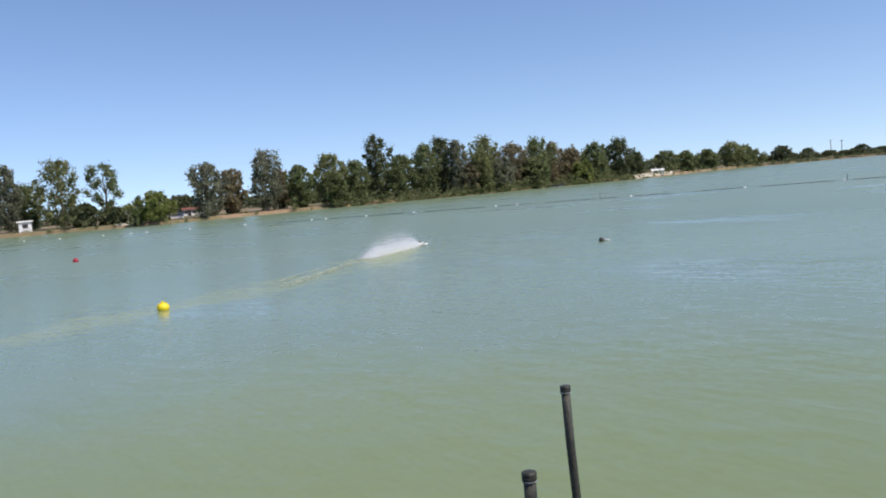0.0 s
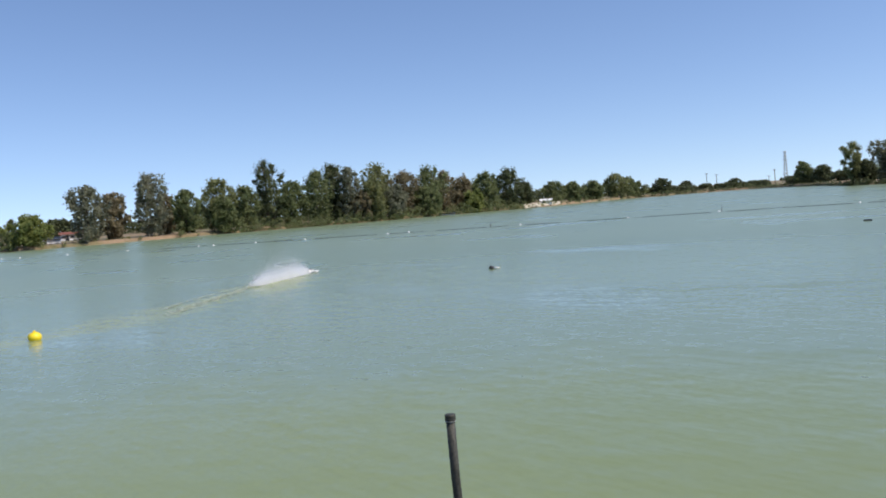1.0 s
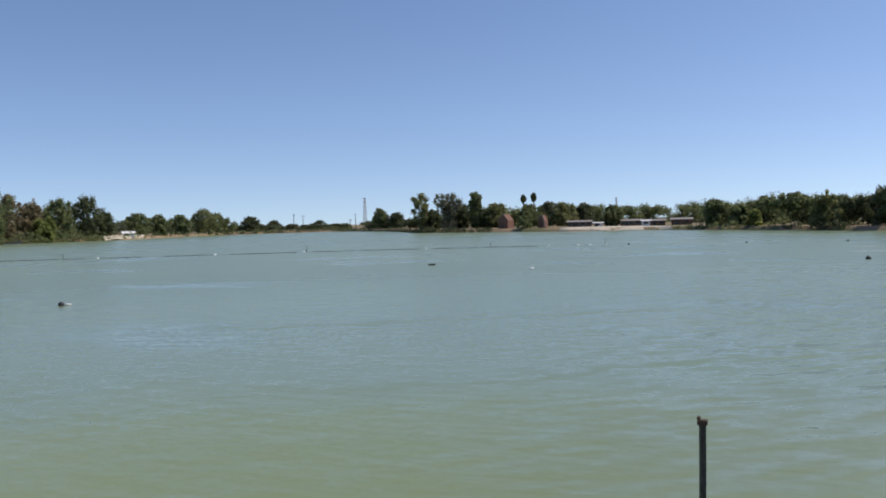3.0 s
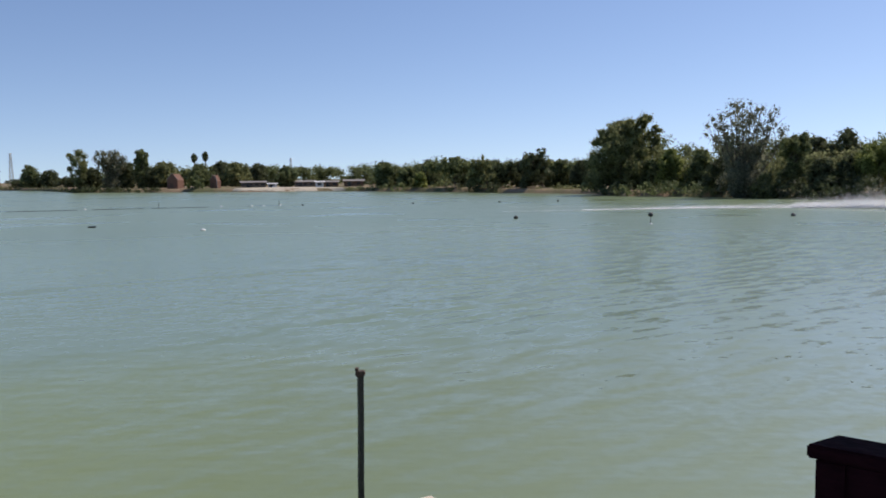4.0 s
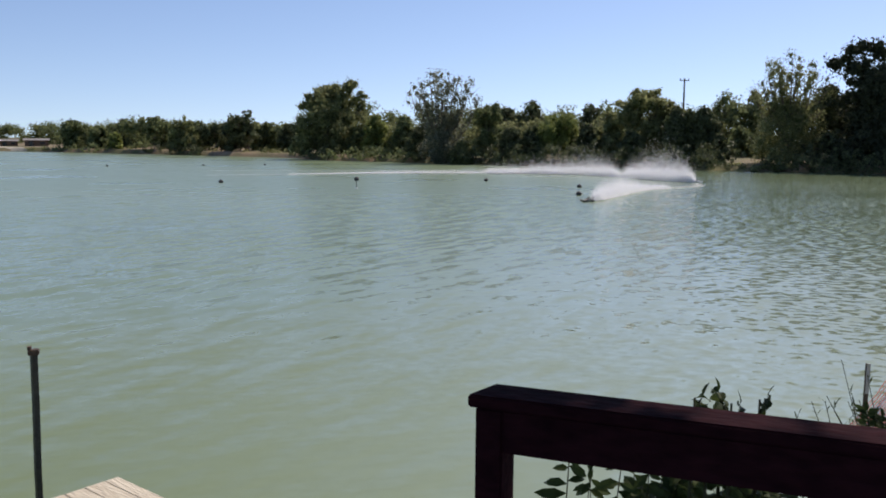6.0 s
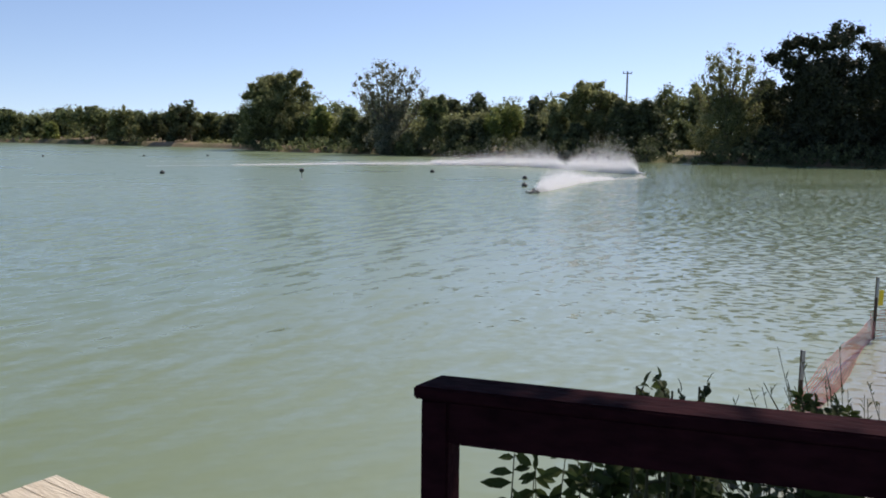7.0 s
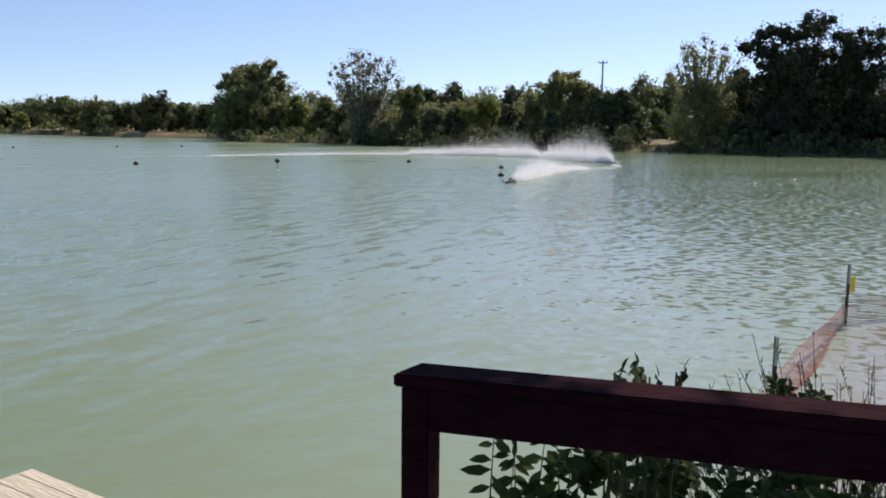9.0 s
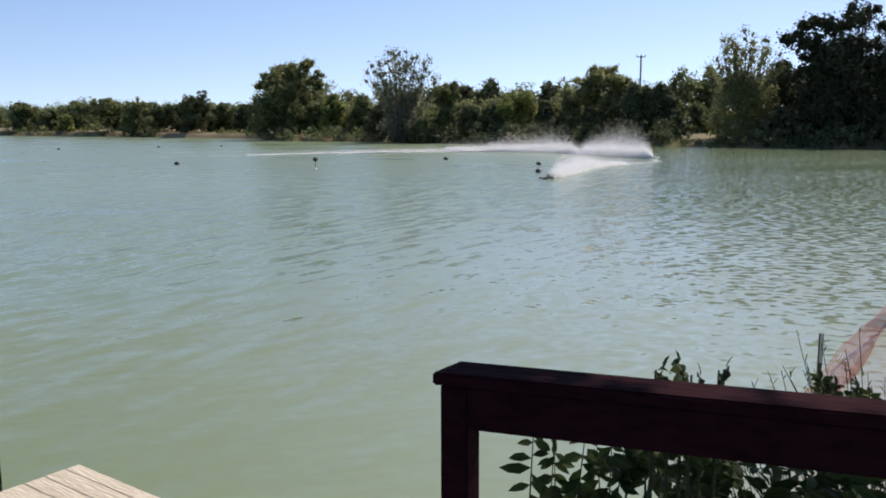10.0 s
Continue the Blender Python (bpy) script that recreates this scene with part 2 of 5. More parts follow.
def ground_material():
    m, t, b = material("dry_bank")
    pos = node(t, "ShaderNodeNewGeometry").outputs["Position"]
    patch = node(t, "ShaderNodeTexNoise", {"Vector": pos, "Scale": 0.06, "Detail": 6.0, "Roughness": 0.65})
    grain = node(t, "ShaderNodeTexNoise", {"Vector": pos, "Scale": 3.0, "Detail": 5.0})
    soil = ramp(t, grain.outputs[0], [(0.3, (0.20, 0.13, 0.075)), (0.7, (0.36, 0.26, 0.16))])
    grass = ramp(t, grain.outputs[0], [(0.3, (0.06, 0.075, 0.025)), (0.7, (0.17, 0.16, 0.06))])
    k = node(t, "ShaderNodeMapRange", {0: patch.outputs[0], 1: 0.42, 2: 0.6})
    mx = node(t, "ShaderNodeMix", {0: k.outputs[0], 6: soil, 7: grass}, data_type="RGBA")
    t.links.new(mx.outputs[2], b.inputs["Base Color"])
    b.inputs["Roughness"].default_value = 0.95
    bp = node(t, "ShaderNodeBump", {"Height": grain.outputs[0], "Strength": 0.6, "Distance": 0.1})
    t.links.new(bp.outputs[0], b.inputs["Normal"])
    return m


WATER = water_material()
GROUND = ground_material()
LEAF = {
    "euc": leaves("greygreen_leaves", (0.136, 0.147, 0.096), (0.339, 0.350, 0.237), 0.55),
    "green": leaves("green_leaves", (0.096, 0.122, 0.056), (0.282, 0.322, 0.141), 0.52),
    "olive": leaves("olive_leaves", (0.141, 0.160, 0.068), (0.350, 0.367, 0.169), 0.6),
    "lime": leaves("lime_leaves", (0.149, 0.183, 0.056), (0.350, 0.390, 0.130), 0.58),
    "dark": leaves("dark_leaves", (0.059, 0.072, 0.038), (0.169, 0.194, 0.090), 0.35),
    # darker copy for the big backlit crowns: their shade is in the colour
    "deep": leaves("backlit_green_leaves", (0.028, 0.036, 0.022), (0.085, 0.096, 0.052), 0.18),
    "brown": leaves("brownish_leaves", (0.158, 0.136, 0.079), (0.350, 0.305, 0.181), 0.5),
}
BARK = plain("bark", (0.09, 0.07, 0.05), (0.24, 0.20, 0.16), 1.5, 0.9, stretch=(3, 3, 0.5))
PALE_BARK = plain("pale_bark", (0.22, 0.18, 0.14), (0.45, 0.40, 0.34), 1.0, 0.85, stretch=(3, 3, 0.4))
MAROON = plain("maroon_paint", (0.013, 0.004, 0.006), (0.034, 0.010, 0.013), 6, 0.85, bump=0.25, stretch=(0.4, 1, 1), sheen=0.04)
PLANK = plain("pale_timber", (0.48, 0.415, 0.30), (0.70, 0.635, 0.495), 11, 0.75, bump=0.5, stretch=(0.12, 1, 1))
GREYWOOD = plain("weathered_timber", (0.16, 0.13, 0.10), (0.30, 0.26, 0.21), 5, 0.85, bump=0.5, stretch=(0.15, 1, 1))
PIPE = plain("dark_steel_pipe", (0.026, 0.028, 0.022), (0.070, 0.070, 0.055), 9, 0.6, 0.2, bump=0.25)
RUST = plain("rusty_steel", (0.05, 0.035, 0.025), (0.13, 0.09, 0.06), 12, 0.75, 0.3)
GALV = plain("galvanised_steel", (0.30, 0.33, 0.32), (0.48, 0.50, 0.48), 10, 0.5, 0.5)
ORANGE = plain("faded_orange_plastic", (0.46, 0.15, 0.11), (0.62, 0.25, 0.19), 8, 0.55)
YELLOW = plain("yellow_plastic", (0.80, 0.58, 0.01), (0.90, 0.70, 0.03), 6, 0.4, bump=0.05)
RED = plain("red_plastic", (0.30, 0.012, 0.03), (0.42, 0.03, 0.06), 6, 0.4, bump=0.05)
BLACK = plain("black_rubber", (0.010, 0.010, 0.012), (0.030, 0.030, 0.032), 8, 0.5, bump=0.1)
WHITE = plain("white_paint", (0.70, 0.70, 0.68), (0.84, 0.83, 0.80), 4, 0.45, bump=0.05)
GREYROOF = plain("grey_roofing", (0.11, 0.11, 0.11), (0.20, 0.20, 0.20), 2, 0.8)
BROWNWALL = plain("brown_siding", (0.10, 0.06, 0.04), (0.20, 0.13, 0.09), 2, 0.85)
TANWALL = plain("tan_siding", (0.12, 0.10, 0.08), (0.19, 0.165, 0.13), 1.5, 0.85)
REDROOF = plain("red_roof", (0.16, 0.065, 0.045), (0.25, 0.10, 0.07), 2, 0.8)
BRICKMAT = plain("red_brick", (0.15, 0.082, 0.058), (0.26, 0.145, 0.102), 3, 0.9, stretch=(1, 1, 4))
SAND = plain("pale_sand", (0.44, 0.39, 0.29), (0.60, 0.54, 0.42), 0.4, 0.95)
GLASS_DARK = plain("dark_window", (0.015, 0.018, 0.02), (0.04, 0.045, 0.05), 3, 0.1, bump=0.0)
FOAM = leaves("white_foam", (0.92, 0.93, 0.93), (0.97, 0.97, 0.97), 0.7)
SILT = plain("churned_silt", (0.46, 0.50, 0.30), (0.58, 0.61, 0.40), 0.5, 0.5, bump=0.1)


# ---- building helpers ----
def mesh_of(name, verts, faces, mat, smooth=False):
    me = bpy.data.meshes.new(name)
    me.from_pydata(verts, [], faces)
    me.materials.append(mat)
    if smooth:
        me.polygons.foreach_set("use_smooth", [True] * len(me.polygons))
    me.update()
    return me


def part(name, bm, mat, parent=None, label="", smooth=False, kind=""):
    me = bpy.data.meshes.new(name)
    if smooth:
        for f in bm.faces:
            f.smooth = True
    bm.normal_update()
    bm.to_mesh(me)
    bm.free()
    me.materials.append(mat)
    ob = new(name, me)
    if parent is not None:
        ob.parent = parent
    return tagged(ob, label, kind=kind)


def thing(name, place, label, category, group="", kind="", turn=0.0):
    ob = new(name)
    ob.empty_display_size = 0.2
    ob.matrix_world = pose(*place, 0, 0, turn)
    return tagged(ob, label, category, group, kind)


def box(bm, lo, hi, bevel=0.0):
    lo, hi = Vector(lo), Vector(hi)
    g = bmesh.ops.create_cube(bm, size=1.0, matrix=Matrix.Translation((lo + hi) / 2) @ Matrix.Diagonal((*(hi - lo), 1)))
    if bevel:
        edges = list({e for v in g["verts"] for e in v.link_edges})
        bmesh.ops.bevel(bm, geom=edges, offset=bevel, segments=2, affect="EDGES")
    return bm


def tube(bm, points, radii, sides=8, cap=True):
    """A round bar through the points, with a radius at each."""
    rings = []
    n = len(points)
    pts = [Vector(p) for p in points]
    for i, p in enumerate(pts):
        way = (pts[min(i + 1, n - 1)] - pts[max(i - 1, 0)]).normalized()
        side = way.cross(Vector((0.3, 0.9, 0.1))).normalized()
        if side.length < 0.5:
            side = way.cross(Vector((1, 0, 0))).normalized()
        other = way.cross(side)
        rings.append([bm.verts.new(p + (side * math.cos(a) + other * math.sin(a)) * radii[i]) for a in (k * math.tau / sides for k in range(sides))])
    for a, b in zip(rings, rings[1:]):
        for k in range(sides):
            bm.faces.new((a[k], a[(k + 1) % sides], b[(k + 1) % sides], b[k]))
    if cap:
        bm.faces.new(rings[0][::-1])
        bm.faces.new(rings[-1])
    return bm


def lathe(bm, profile, sides=16, at=(0, 0, 0)):
    """A turned shape from (radius, height) pairs."""
    at = Vector(at)
    rings = []
    for r, z in profile:
        rings.append([bm.verts.new(at + Vector((max(r, 1e-4) * math.cos(k * math.tau / sides), max(r, 1e-4) * math.sin(k * math.tau / sides), z))) for k in range(sides)])
    for a, b in zip(rings, rings[1:]):
        for k in range(sides):
            bm.faces.new((a[k], a[(k + 1) % sides], b[(k + 1) % sides], b[k]))
    bm.faces.new(rings[0][::-1])
    bm.faces.new(rings[-1])
    return bm


# ---- lake and land ----
# heading, distance of the far shore
SHORE = [(-180, 60), (-75, 96), (-51, 97), (-44.2, 96), (-37.4, 98), (-24.5, 105), (-11.3, 126), (-9.8, 140), (-3, 162), (7.8, 208), (13.3, 215), (23.2, 252), (25.4, 335), (29, 390), (36.8, 340), (42.2, 270), (52, 227), (64, 206), (73.4, 192), (82, 208), (110, 230), (180, 60)]
# heading, distance of the near bank's foot
NEAR = [(-180, 70), (-100, 70), (-78, 6.0), (-60, 4.3), (-40, 3.0), (-20, 2.2), (0, 1.5), (60, 1.2), (100, 4), (130, 70), (180, 70)]


def between(table, a):
    for (a0, v0), (a1, v1) in zip(table, table[1:]):
        if a0 <= a <= a1:
            return v0 + (v1 - v0) * (a - a0) / (a1 - a0)
    return table[-1][1]


def shore_at(a):
    return between(SHORE, a)


def land_height(x, y):
    a = math.degrees(math.atan2(-x, y))
    r = math.hypot(x, y)
    far, near = shore_at(a), between(NEAR, a)
    wob = 1.2 * noise.noise((x * 0.08, y * 0.08, 0)) + 0.5 * noise.noise((x * 0.3, y * 0.3, 3))
    if near < far - 1:
        out = r - far - wob
        inn = near - r + wob * 0.12
        d = max(out, inn)
    else:
        d = 5
        out = 5
    if d < 0:
        return max(-1.2, d * 0.35)
    if out > 0:
        return min(0.75, d * 0.5) + min(0.25, d * 0.01) + 0.25 * noise.noise((x * 0.02, y * 0.02, 7))
    return min(1.05, d * 0.9) + 0.06 * noise.noise((x, y, 1))


verts, faces = [(0, 0, land_height(0, 0.01))], []
angles = [-180 + i * 1.2 for i in range(300)]
RINGS = 46
for a in angles:
    far, near = shore_at(a), between(NEAR, a)
    if near > far - 1:
        near = far * 0.3
    rr = [near * f for f in (0.3, 0.6, 0.8, 0.9, 0.96, 1.0, 1.04)] + [near + 0.5, near + 1.0, near + 2.0]
    rr += [near + 2 + (far - near - 8) * k / 12 for k in range(1, 12)]
    rr += [far - 5 + k * 0.8 for k in range(14)]
    rr += [far + 8, far + 12, far + 18, far + 26, far + 40, far + 60, far + 90, far + 150, far + 300, far + 800, 4500]
    u = ahead(a)
    for r in rr[:RINGS]:
        verts.append((u.x * r, u.y * r, land_height(u.x * r, u.y * r)))
count = len(angles)
for i in range(count):
    j = (i + 1) % count
    a0, b0 = 1 + i * RINGS, 1 + j * RINGS
    faces.append((0, b0, a0))
    for k in range(RINGS - 1):
        faces.append((a0 + k, b0 + k, b0 + k + 1, a0 + k + 1))
ground = new("ground", mesh_of("ground", verts, faces, GROUND, True))
tagged(ground, "dry tan banks with patchy grass round the lake", "ground", kind="structure")

bm = bmesh.new()
rim = [bm.verts.new((ahead(a).x * (shore_at(a) + 6), ahead(a).y * (shore_at(a) + 6), 0)) for a in range(-179, 180, 2)]
bm.faces.new(rim)
if bm.faces[:] and rim:
    bm.normal_update()
    if list(bm.faces)[0].normal.z < 0:
        bmesh.ops.reverse_faces(bm, faces=bm.faces[:])
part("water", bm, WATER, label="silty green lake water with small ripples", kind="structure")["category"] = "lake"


# ---- trees ----
def leaf_mesh(name, centres, size, mat, rng, droop=0.0, core=None, loose=0.75):
    """Many small pointed leaf sprays, turned roughly outwards from their limb."""
    centres, outward = centres
    grow = np.ones((len(centres), 1))
    if core is not None:
        grow = np.concatenate([grow, np.full((len(core), 1), 2.2)])
        centres = np.concatenate([centres, core])
        outward = np.concatenate([outward, rng.normal(size=(len(core), 3)) * 0.5 + np.array((0, 0, 0.5))])
    n = len(centres)
    face = outward + rng.normal(size=(n, 3)) * loose
    face /= np.linalg.norm(face, axis=1, keepdims=True) + 1e-6
    along = rng.normal(size=(n, 3))
    along[:, 2] -= droop
    along -= face * (along * face).sum(1, keepdims=True)
    along /= np.linalg.norm(along, axis=1, keepdims=True) + 1e-6
    side = np.cross(face, along)
    s = size * grow * rng.uniform(0.6, 1.4, (n, 1))
    a = centres - along * s * 0.6
    c = centres + along * s * 0.6
    b = centres + side * s * 0.36
    d = centres - side * s * 0.36
    v = np.stack([a, b, c, d], 1).reshape(-1, 3)
    me = bpy.data.meshes.new(name)
    me.vertices.add(4 * n)
    me.vertices.foreach_set("co", v.astype(np.float32).ravel())
    me.loops.add(4 * n)
    me.loops.foreach_set("vertex_index", np.arange(4 * n, dtype=np.int32))
    me.polygons.add(n)
    me.polygons.foreach_set("loop_start", np.arange(0, 4 * n, 4, dtype=np.int32))
    me.materials.append(mat)
    me.update(calc_edges=True)
    return me


def crown_points(lobes, n, rng, clump, each=14):
    """Points in clumps over the lobes (centre, half sizes), thicker at their skins."""
    lobes = [(c, r) for c, r in lobes]
    vol = np.array([lo[1][0] * lo[1][1] * lo[1][2] for lo in lobes]) ** 0.72
    vol /= vol.sum()
    out, ways = [], []
    for (c, r), share in zip(lobes, vol):
        k = max(8, int(n * share))
        m = max(3, k // each)
        d = rng.normal(size=(m, 3))
        d /= np.linalg.norm(d, axis=1, keepdims=True)
        rad = 0.95 * rng.uniform(0.2, 1.0, (m, 1)) ** 0.45
        centres = np.array(c) + d * rad * np.array(r)
        p = centres[rng.integers(0, m, k)] + np.clip(rng.normal(size=(k, 3)), -1.5, 1.5) * clump
        out.append(p)
        way = (p - np.array(c)) / np.array(r)
        way /= np.linalg.norm(way, axis=1, keepdims=True) + 1e-6
        ways.append(way + np.array((0, 0, 0.35)))
    p = np.concatenate(out)
    p[:, 2] = np.maximum(p[:, 2], 0.08)
    return p, np.concatenate(ways)


def core_points(lobes, n, rng):
    """Inner leaves that close the heart of each lobe."""
    out = []
    for c, r in lobes:
        d = rng.normal(size=(max(6, n // len(lobes)), 3))
        d /= np.linalg.norm(d, axis=1, keepdims=True)
        out.append(np.array(c) + d * rng.uniform(0, 0.72, (len(d), 1)) * np.array(r))
    p = np.concatenate(out)
    p[:, 2] = np.maximum(p[:, 2], 0.15)
    return p


def lobed(heading, far, shape, swell=1.25, tall=0.8):
    """Lobes from (across, height, half width, half height), staggered in depth, heights over the bank at 0.9."""
    u = ahead(heading) * far
    up = 1.0 - land_height(u.x, u.y)
    out = [((x, ((i * 0.37) % 1 - 0.5) * rx * 1.6, max(z + up - 0.2 + ((i * 0.61) % 1 - 0.5) * rz, rz * 0.8)), (rx * swell, rx * swell, max(rz, tall * rx) * swell)) for i, (x, z, rx, rz) in enumerate(shape)]
    # inner growth that ties the lobes together
    for (c0, r0), (c1, r1) in zip(out, out[1:]):
        d = math.hypot(c1[0] - c0[0], c1[2] - c0[2])
        if d < 1.9 * max(r0[0], r1[0]):
            out.append((((c0[0] + c1[0]) / 2, 0.6, (c0[2] + c1[2]) / 2), (r0[0] * 0.8, r0[0] * 0.8, r0[2] * 0.9)))
    return out


# outline of a crown: height and half width, as shares of the tree's own
OUTLINE = {
    "tall": [(0.04, 0.50), (0.16, 0.80), (0.36, 0.98), (0.58, 1.0), (0.76, 0.88), (0.88, 0.64), (0.97, 0.30)],
    "round": [(0.04, 0.62), (0.20, 0.92), (0.45, 1.0), (0.68, 0.90), (0.85, 0.62), (0.96, 0.28)],
    "bush": [(0.02, 0.90), (0.25, 1.0), (0.55, 0.88), (0.80, 0.58), (0.95, 0.25)],
    "willow": [(0.03, 0.85), (0.30, 1.0), (0.60, 0.80), (0.85, 0.45), (0.97, 0.20)],
    "airy": [(0.10, 0.25), (0.30, 0.40), (0.45, 0.85), (0.65, 1.0), (0.85, 0.75), (0.97, 0.35)],
}


def crown_lobes(style, h, R, rng):
    """Many boughs of uneven size over a lopsided outline."""
    count = {"tall": 46, "round": 34, "bush": 22, "willow": 34, "airy": 20}[style]
    lobes = []
    tilt, twist = rng.uniform(0.05, 0.24), rng.uniform(0, math.tau)
    wave = rng.uniform(0, math.tau, 3)
    shares, halves = zip(*OUTLINE[style])
    for i in range(count):
        f = shares[0] + (shares[-1] - shares[0]) * ((i + rng.uniform(0, 1)) / count) ** 0.9
        a = i * 2.4 + rng.uniform(-0.5, 0.5)
        rim = R * (1.16 if style == "tall" else 1.12) * np.interp(f, shares, halves) * (1 + tilt * math.cos(a - twist) + 0.13 * math.sin(3 * a + 7 * f + wave[0]) + 0.10 * math.sin(11 * f + wave[1]))
        r = R * rng.uniform(0.20, 0.38) * (0.75 if style == "airy" else 1.0)
        out = max(0.0, rim - r) * rng.uniform(0.55, 1.0)
        z = h * f
        rz = min(r * rng.uniform(0.8, 1.5), h * 0.16)
        lobes.append(((math.cos(a) * out, math.sin(a) * out, max(min(z, h - rz * 0.8), rz * 0.7)), (r, r, rz)))
    if style != "airy":
        for k in range(6):
            f = 0.10 + 0.13 * k
            r = R * 0.72 * np.interp(f, shares, halves)
            lobes.append(((0.0, 0.0, h * f), (r, r, h * 0.12)))
    return lobes


def ragged_lobes(lobes, rng):
    """Break each bough into a smaller heart and several uneven tufts on its rim."""
    out = []
    for c, r in lobes:
        out.append((c, tuple(0.80 * q for q in r)))
        for _ in range(5):
            d = rng.normal(size=3)
            d[2] = abs(d[2]) * 0.9 - 0.25
            d /= np.linalg.norm(d)
            k = rng.uniform(0.26, 0.52)
            e = rng.uniform(0.62, 1.0)
            out.append((tuple(c[q] + d[q] * r[q] * e for q in range(3)), (r[0] * k, r[1] * k, r[2] * k * rng.uniform(0.8, 1.3))))
    return out


def fan(h, half, count, s, low=0.2, tuft=0.75, flat=0.22, first=0.34):
    """Long upright limbs spreading from a short trunk, with tufts of leaves along them."""
    rng = np.random.default_rng(s)
    lobes, limbs = [], []
    for i in range(count):
        u = -1 + 2 * (i + rng.uniform(0.1, 0.9)) / count
        end = Vector((u * half, rng.uniform(-0.7, 0.7) * half, h * (1 - flat * u * u) * rng.uniform(0.86, 1.0) - tuft * 0.6))
        start = Vector((u * 0.1 * half, 0, h * low * rng.uniform(0.6, 1.3)))
        bow = start.lerp(end, 0.5) + Vector((u * half * 0.14, 0, -0.02 * h))
        limbs.append([start, bow, end])
        for k in range(7):
            f = first + (1.02 - first) * k / 6
            p = start * (1 - f) ** 2 + bow * (2 * f * (1 - f)) + end * f * f
            p += Vector(rng.normal(size=3)) * tuft * 0.45
            r = tuft * rng.uniform(0.45, 1.05)
            lobes.append((tuple(p), (r, r, r * rng.uniform(0.9, 1.7))))
    return lobes, limbs


TREE_WORDS = {
    "euc": "grey-green", "green": "green", "olive": "olive-green", "lime": "bright yellow-green", "dark": "dark green", "deep": "deep green", "brown": "brownish green",
}
seed_box = [100]


def tree(heading, far, h, w, style, tone, name="tree", n=5000, leaf=0.34, label="", lobes=None, pale=False, rise=1.0, group="trees on the shore", limbs=(), fill=0.0):
    seed_box[0] += 1
    rng = np.random.default_rng(seed_box[0])
    if 20 < far < 121:
        n, leaf = int(n * 2.3), leaf * 0.62
    u = ahead(heading) * far
    z = land_height(u.x, u.y) - 0.1
    base = thing(name, (u.x, u.y, z), label, "tree" if style != "bush" else "bush", group, turn=heading)
    R = w / 2
    if lobes is None:
        lobes = crown_lobes(style, h, R, rng)
    else:
        lobes = lobes if limbs else ragged_lobes(lobes, rng)
    if fill:
        lobes = lobes + crown_lobes("round" if style in ("round", "tall") else "bush", h * fill, R * (0.9 if style == "round" else 0.8), rng)
    lobes = [((c[0], c[1], c[2] * rise), (r[0], r[1], r[2] * rise)) for c, r in lobes]
    bm = bmesh.new()
    top = max(lo[0][2] for lo in lobes)
    lean = rng.uniform(-0.03, 0.03, 2) * h
    r0 = max(0.10, h * 0.017)
    trunk = [(0, 0, -0.25), (lean[0] * 0.3, lean[1] * 0.3, h * 0.18), (lean[0] * 0.7, lean[1] * 0.7, h * 0.42), (lean[0], lean[1], min(top, h * 0.72))]
    tube(bm, trunk, [r0 * 1.35, r0, r0 * 0.7, r0 * 0.25], 7)
    for path in limbs:
        tube(bm, path, [r0 * 0.55, r0 * 0.36, r0 * 0.12], 5, False)
        for _ in range(4):
            f = rng.uniform(0.3, 0.8)
            st = path[0].lerp(path[1], f) if f < 0.5 else path[1].lerp(path[2], f - 0.3)
            e2 = st + Vector((rng.normal() * 0.10, rng.normal() * 0.10, 0.16 + 0.05 * rng.normal())) * h
            tube(bm, [st, st.lerp(e2, 0.5), e2], [r0 * 0.2, r0 * 0.13, r0 * 0.05], 4, False)
    for c, r in () if limbs else sorted(lobes, key=lambda q: -q[1][0])[:26]:
        zs = max(h * 0.08, min(c[2] - h * 0.18, h * 0.5))
        f = zs / (h * 0.72)
        st = Vector((lean[0] * f, lean[1] * f, zs))
        en = Vector(c)
        mid = (st + en) / 2 + Vector((0, 0, h * 0.02)) + Vector(rng.uniform(-0.03, 0.03, 3) * h)
        tube(bm, [st, mid, en], [r0 * 0.42, r0 * 0.28, r0 * 0.1], 5, False)
        for _ in range(2):
            e2 = en + Vector(rng.normal(size=3)) * (max(r) * 0.45)
            tube(bm, [mid, (mid + e2) / 2, e2], [r0 * 0.2, r0 * 0.13, r0 * 0.05], 4, False)
    part("trunk", bm, PALE_BARK if pale else BARK, base, smooth=True)
    pts = crown_points(lobes, n, rng, min(R, h * 0.3) * 0.10)
    inner = core_points(lobes, n // (4 if style in ("round", "tall", "bush") else 14), rng)
    crown = new("crown", leaf_mesh("crown", pts, leaf, LEAF[tone], rng, droop=1.2 if style == "willow" else 0.25, core=inner))
    crown.parent = base
    if not label:
        word = {"tall": "tall slender tree", "round": "broad tree", "airy": "sparse tree", "willow": "drooping willow", "bush": "low leafy bush"}[style]
        tagged(base, f"{TREE_WORDS[tone]} {word} growing on the lake bank")
    return base


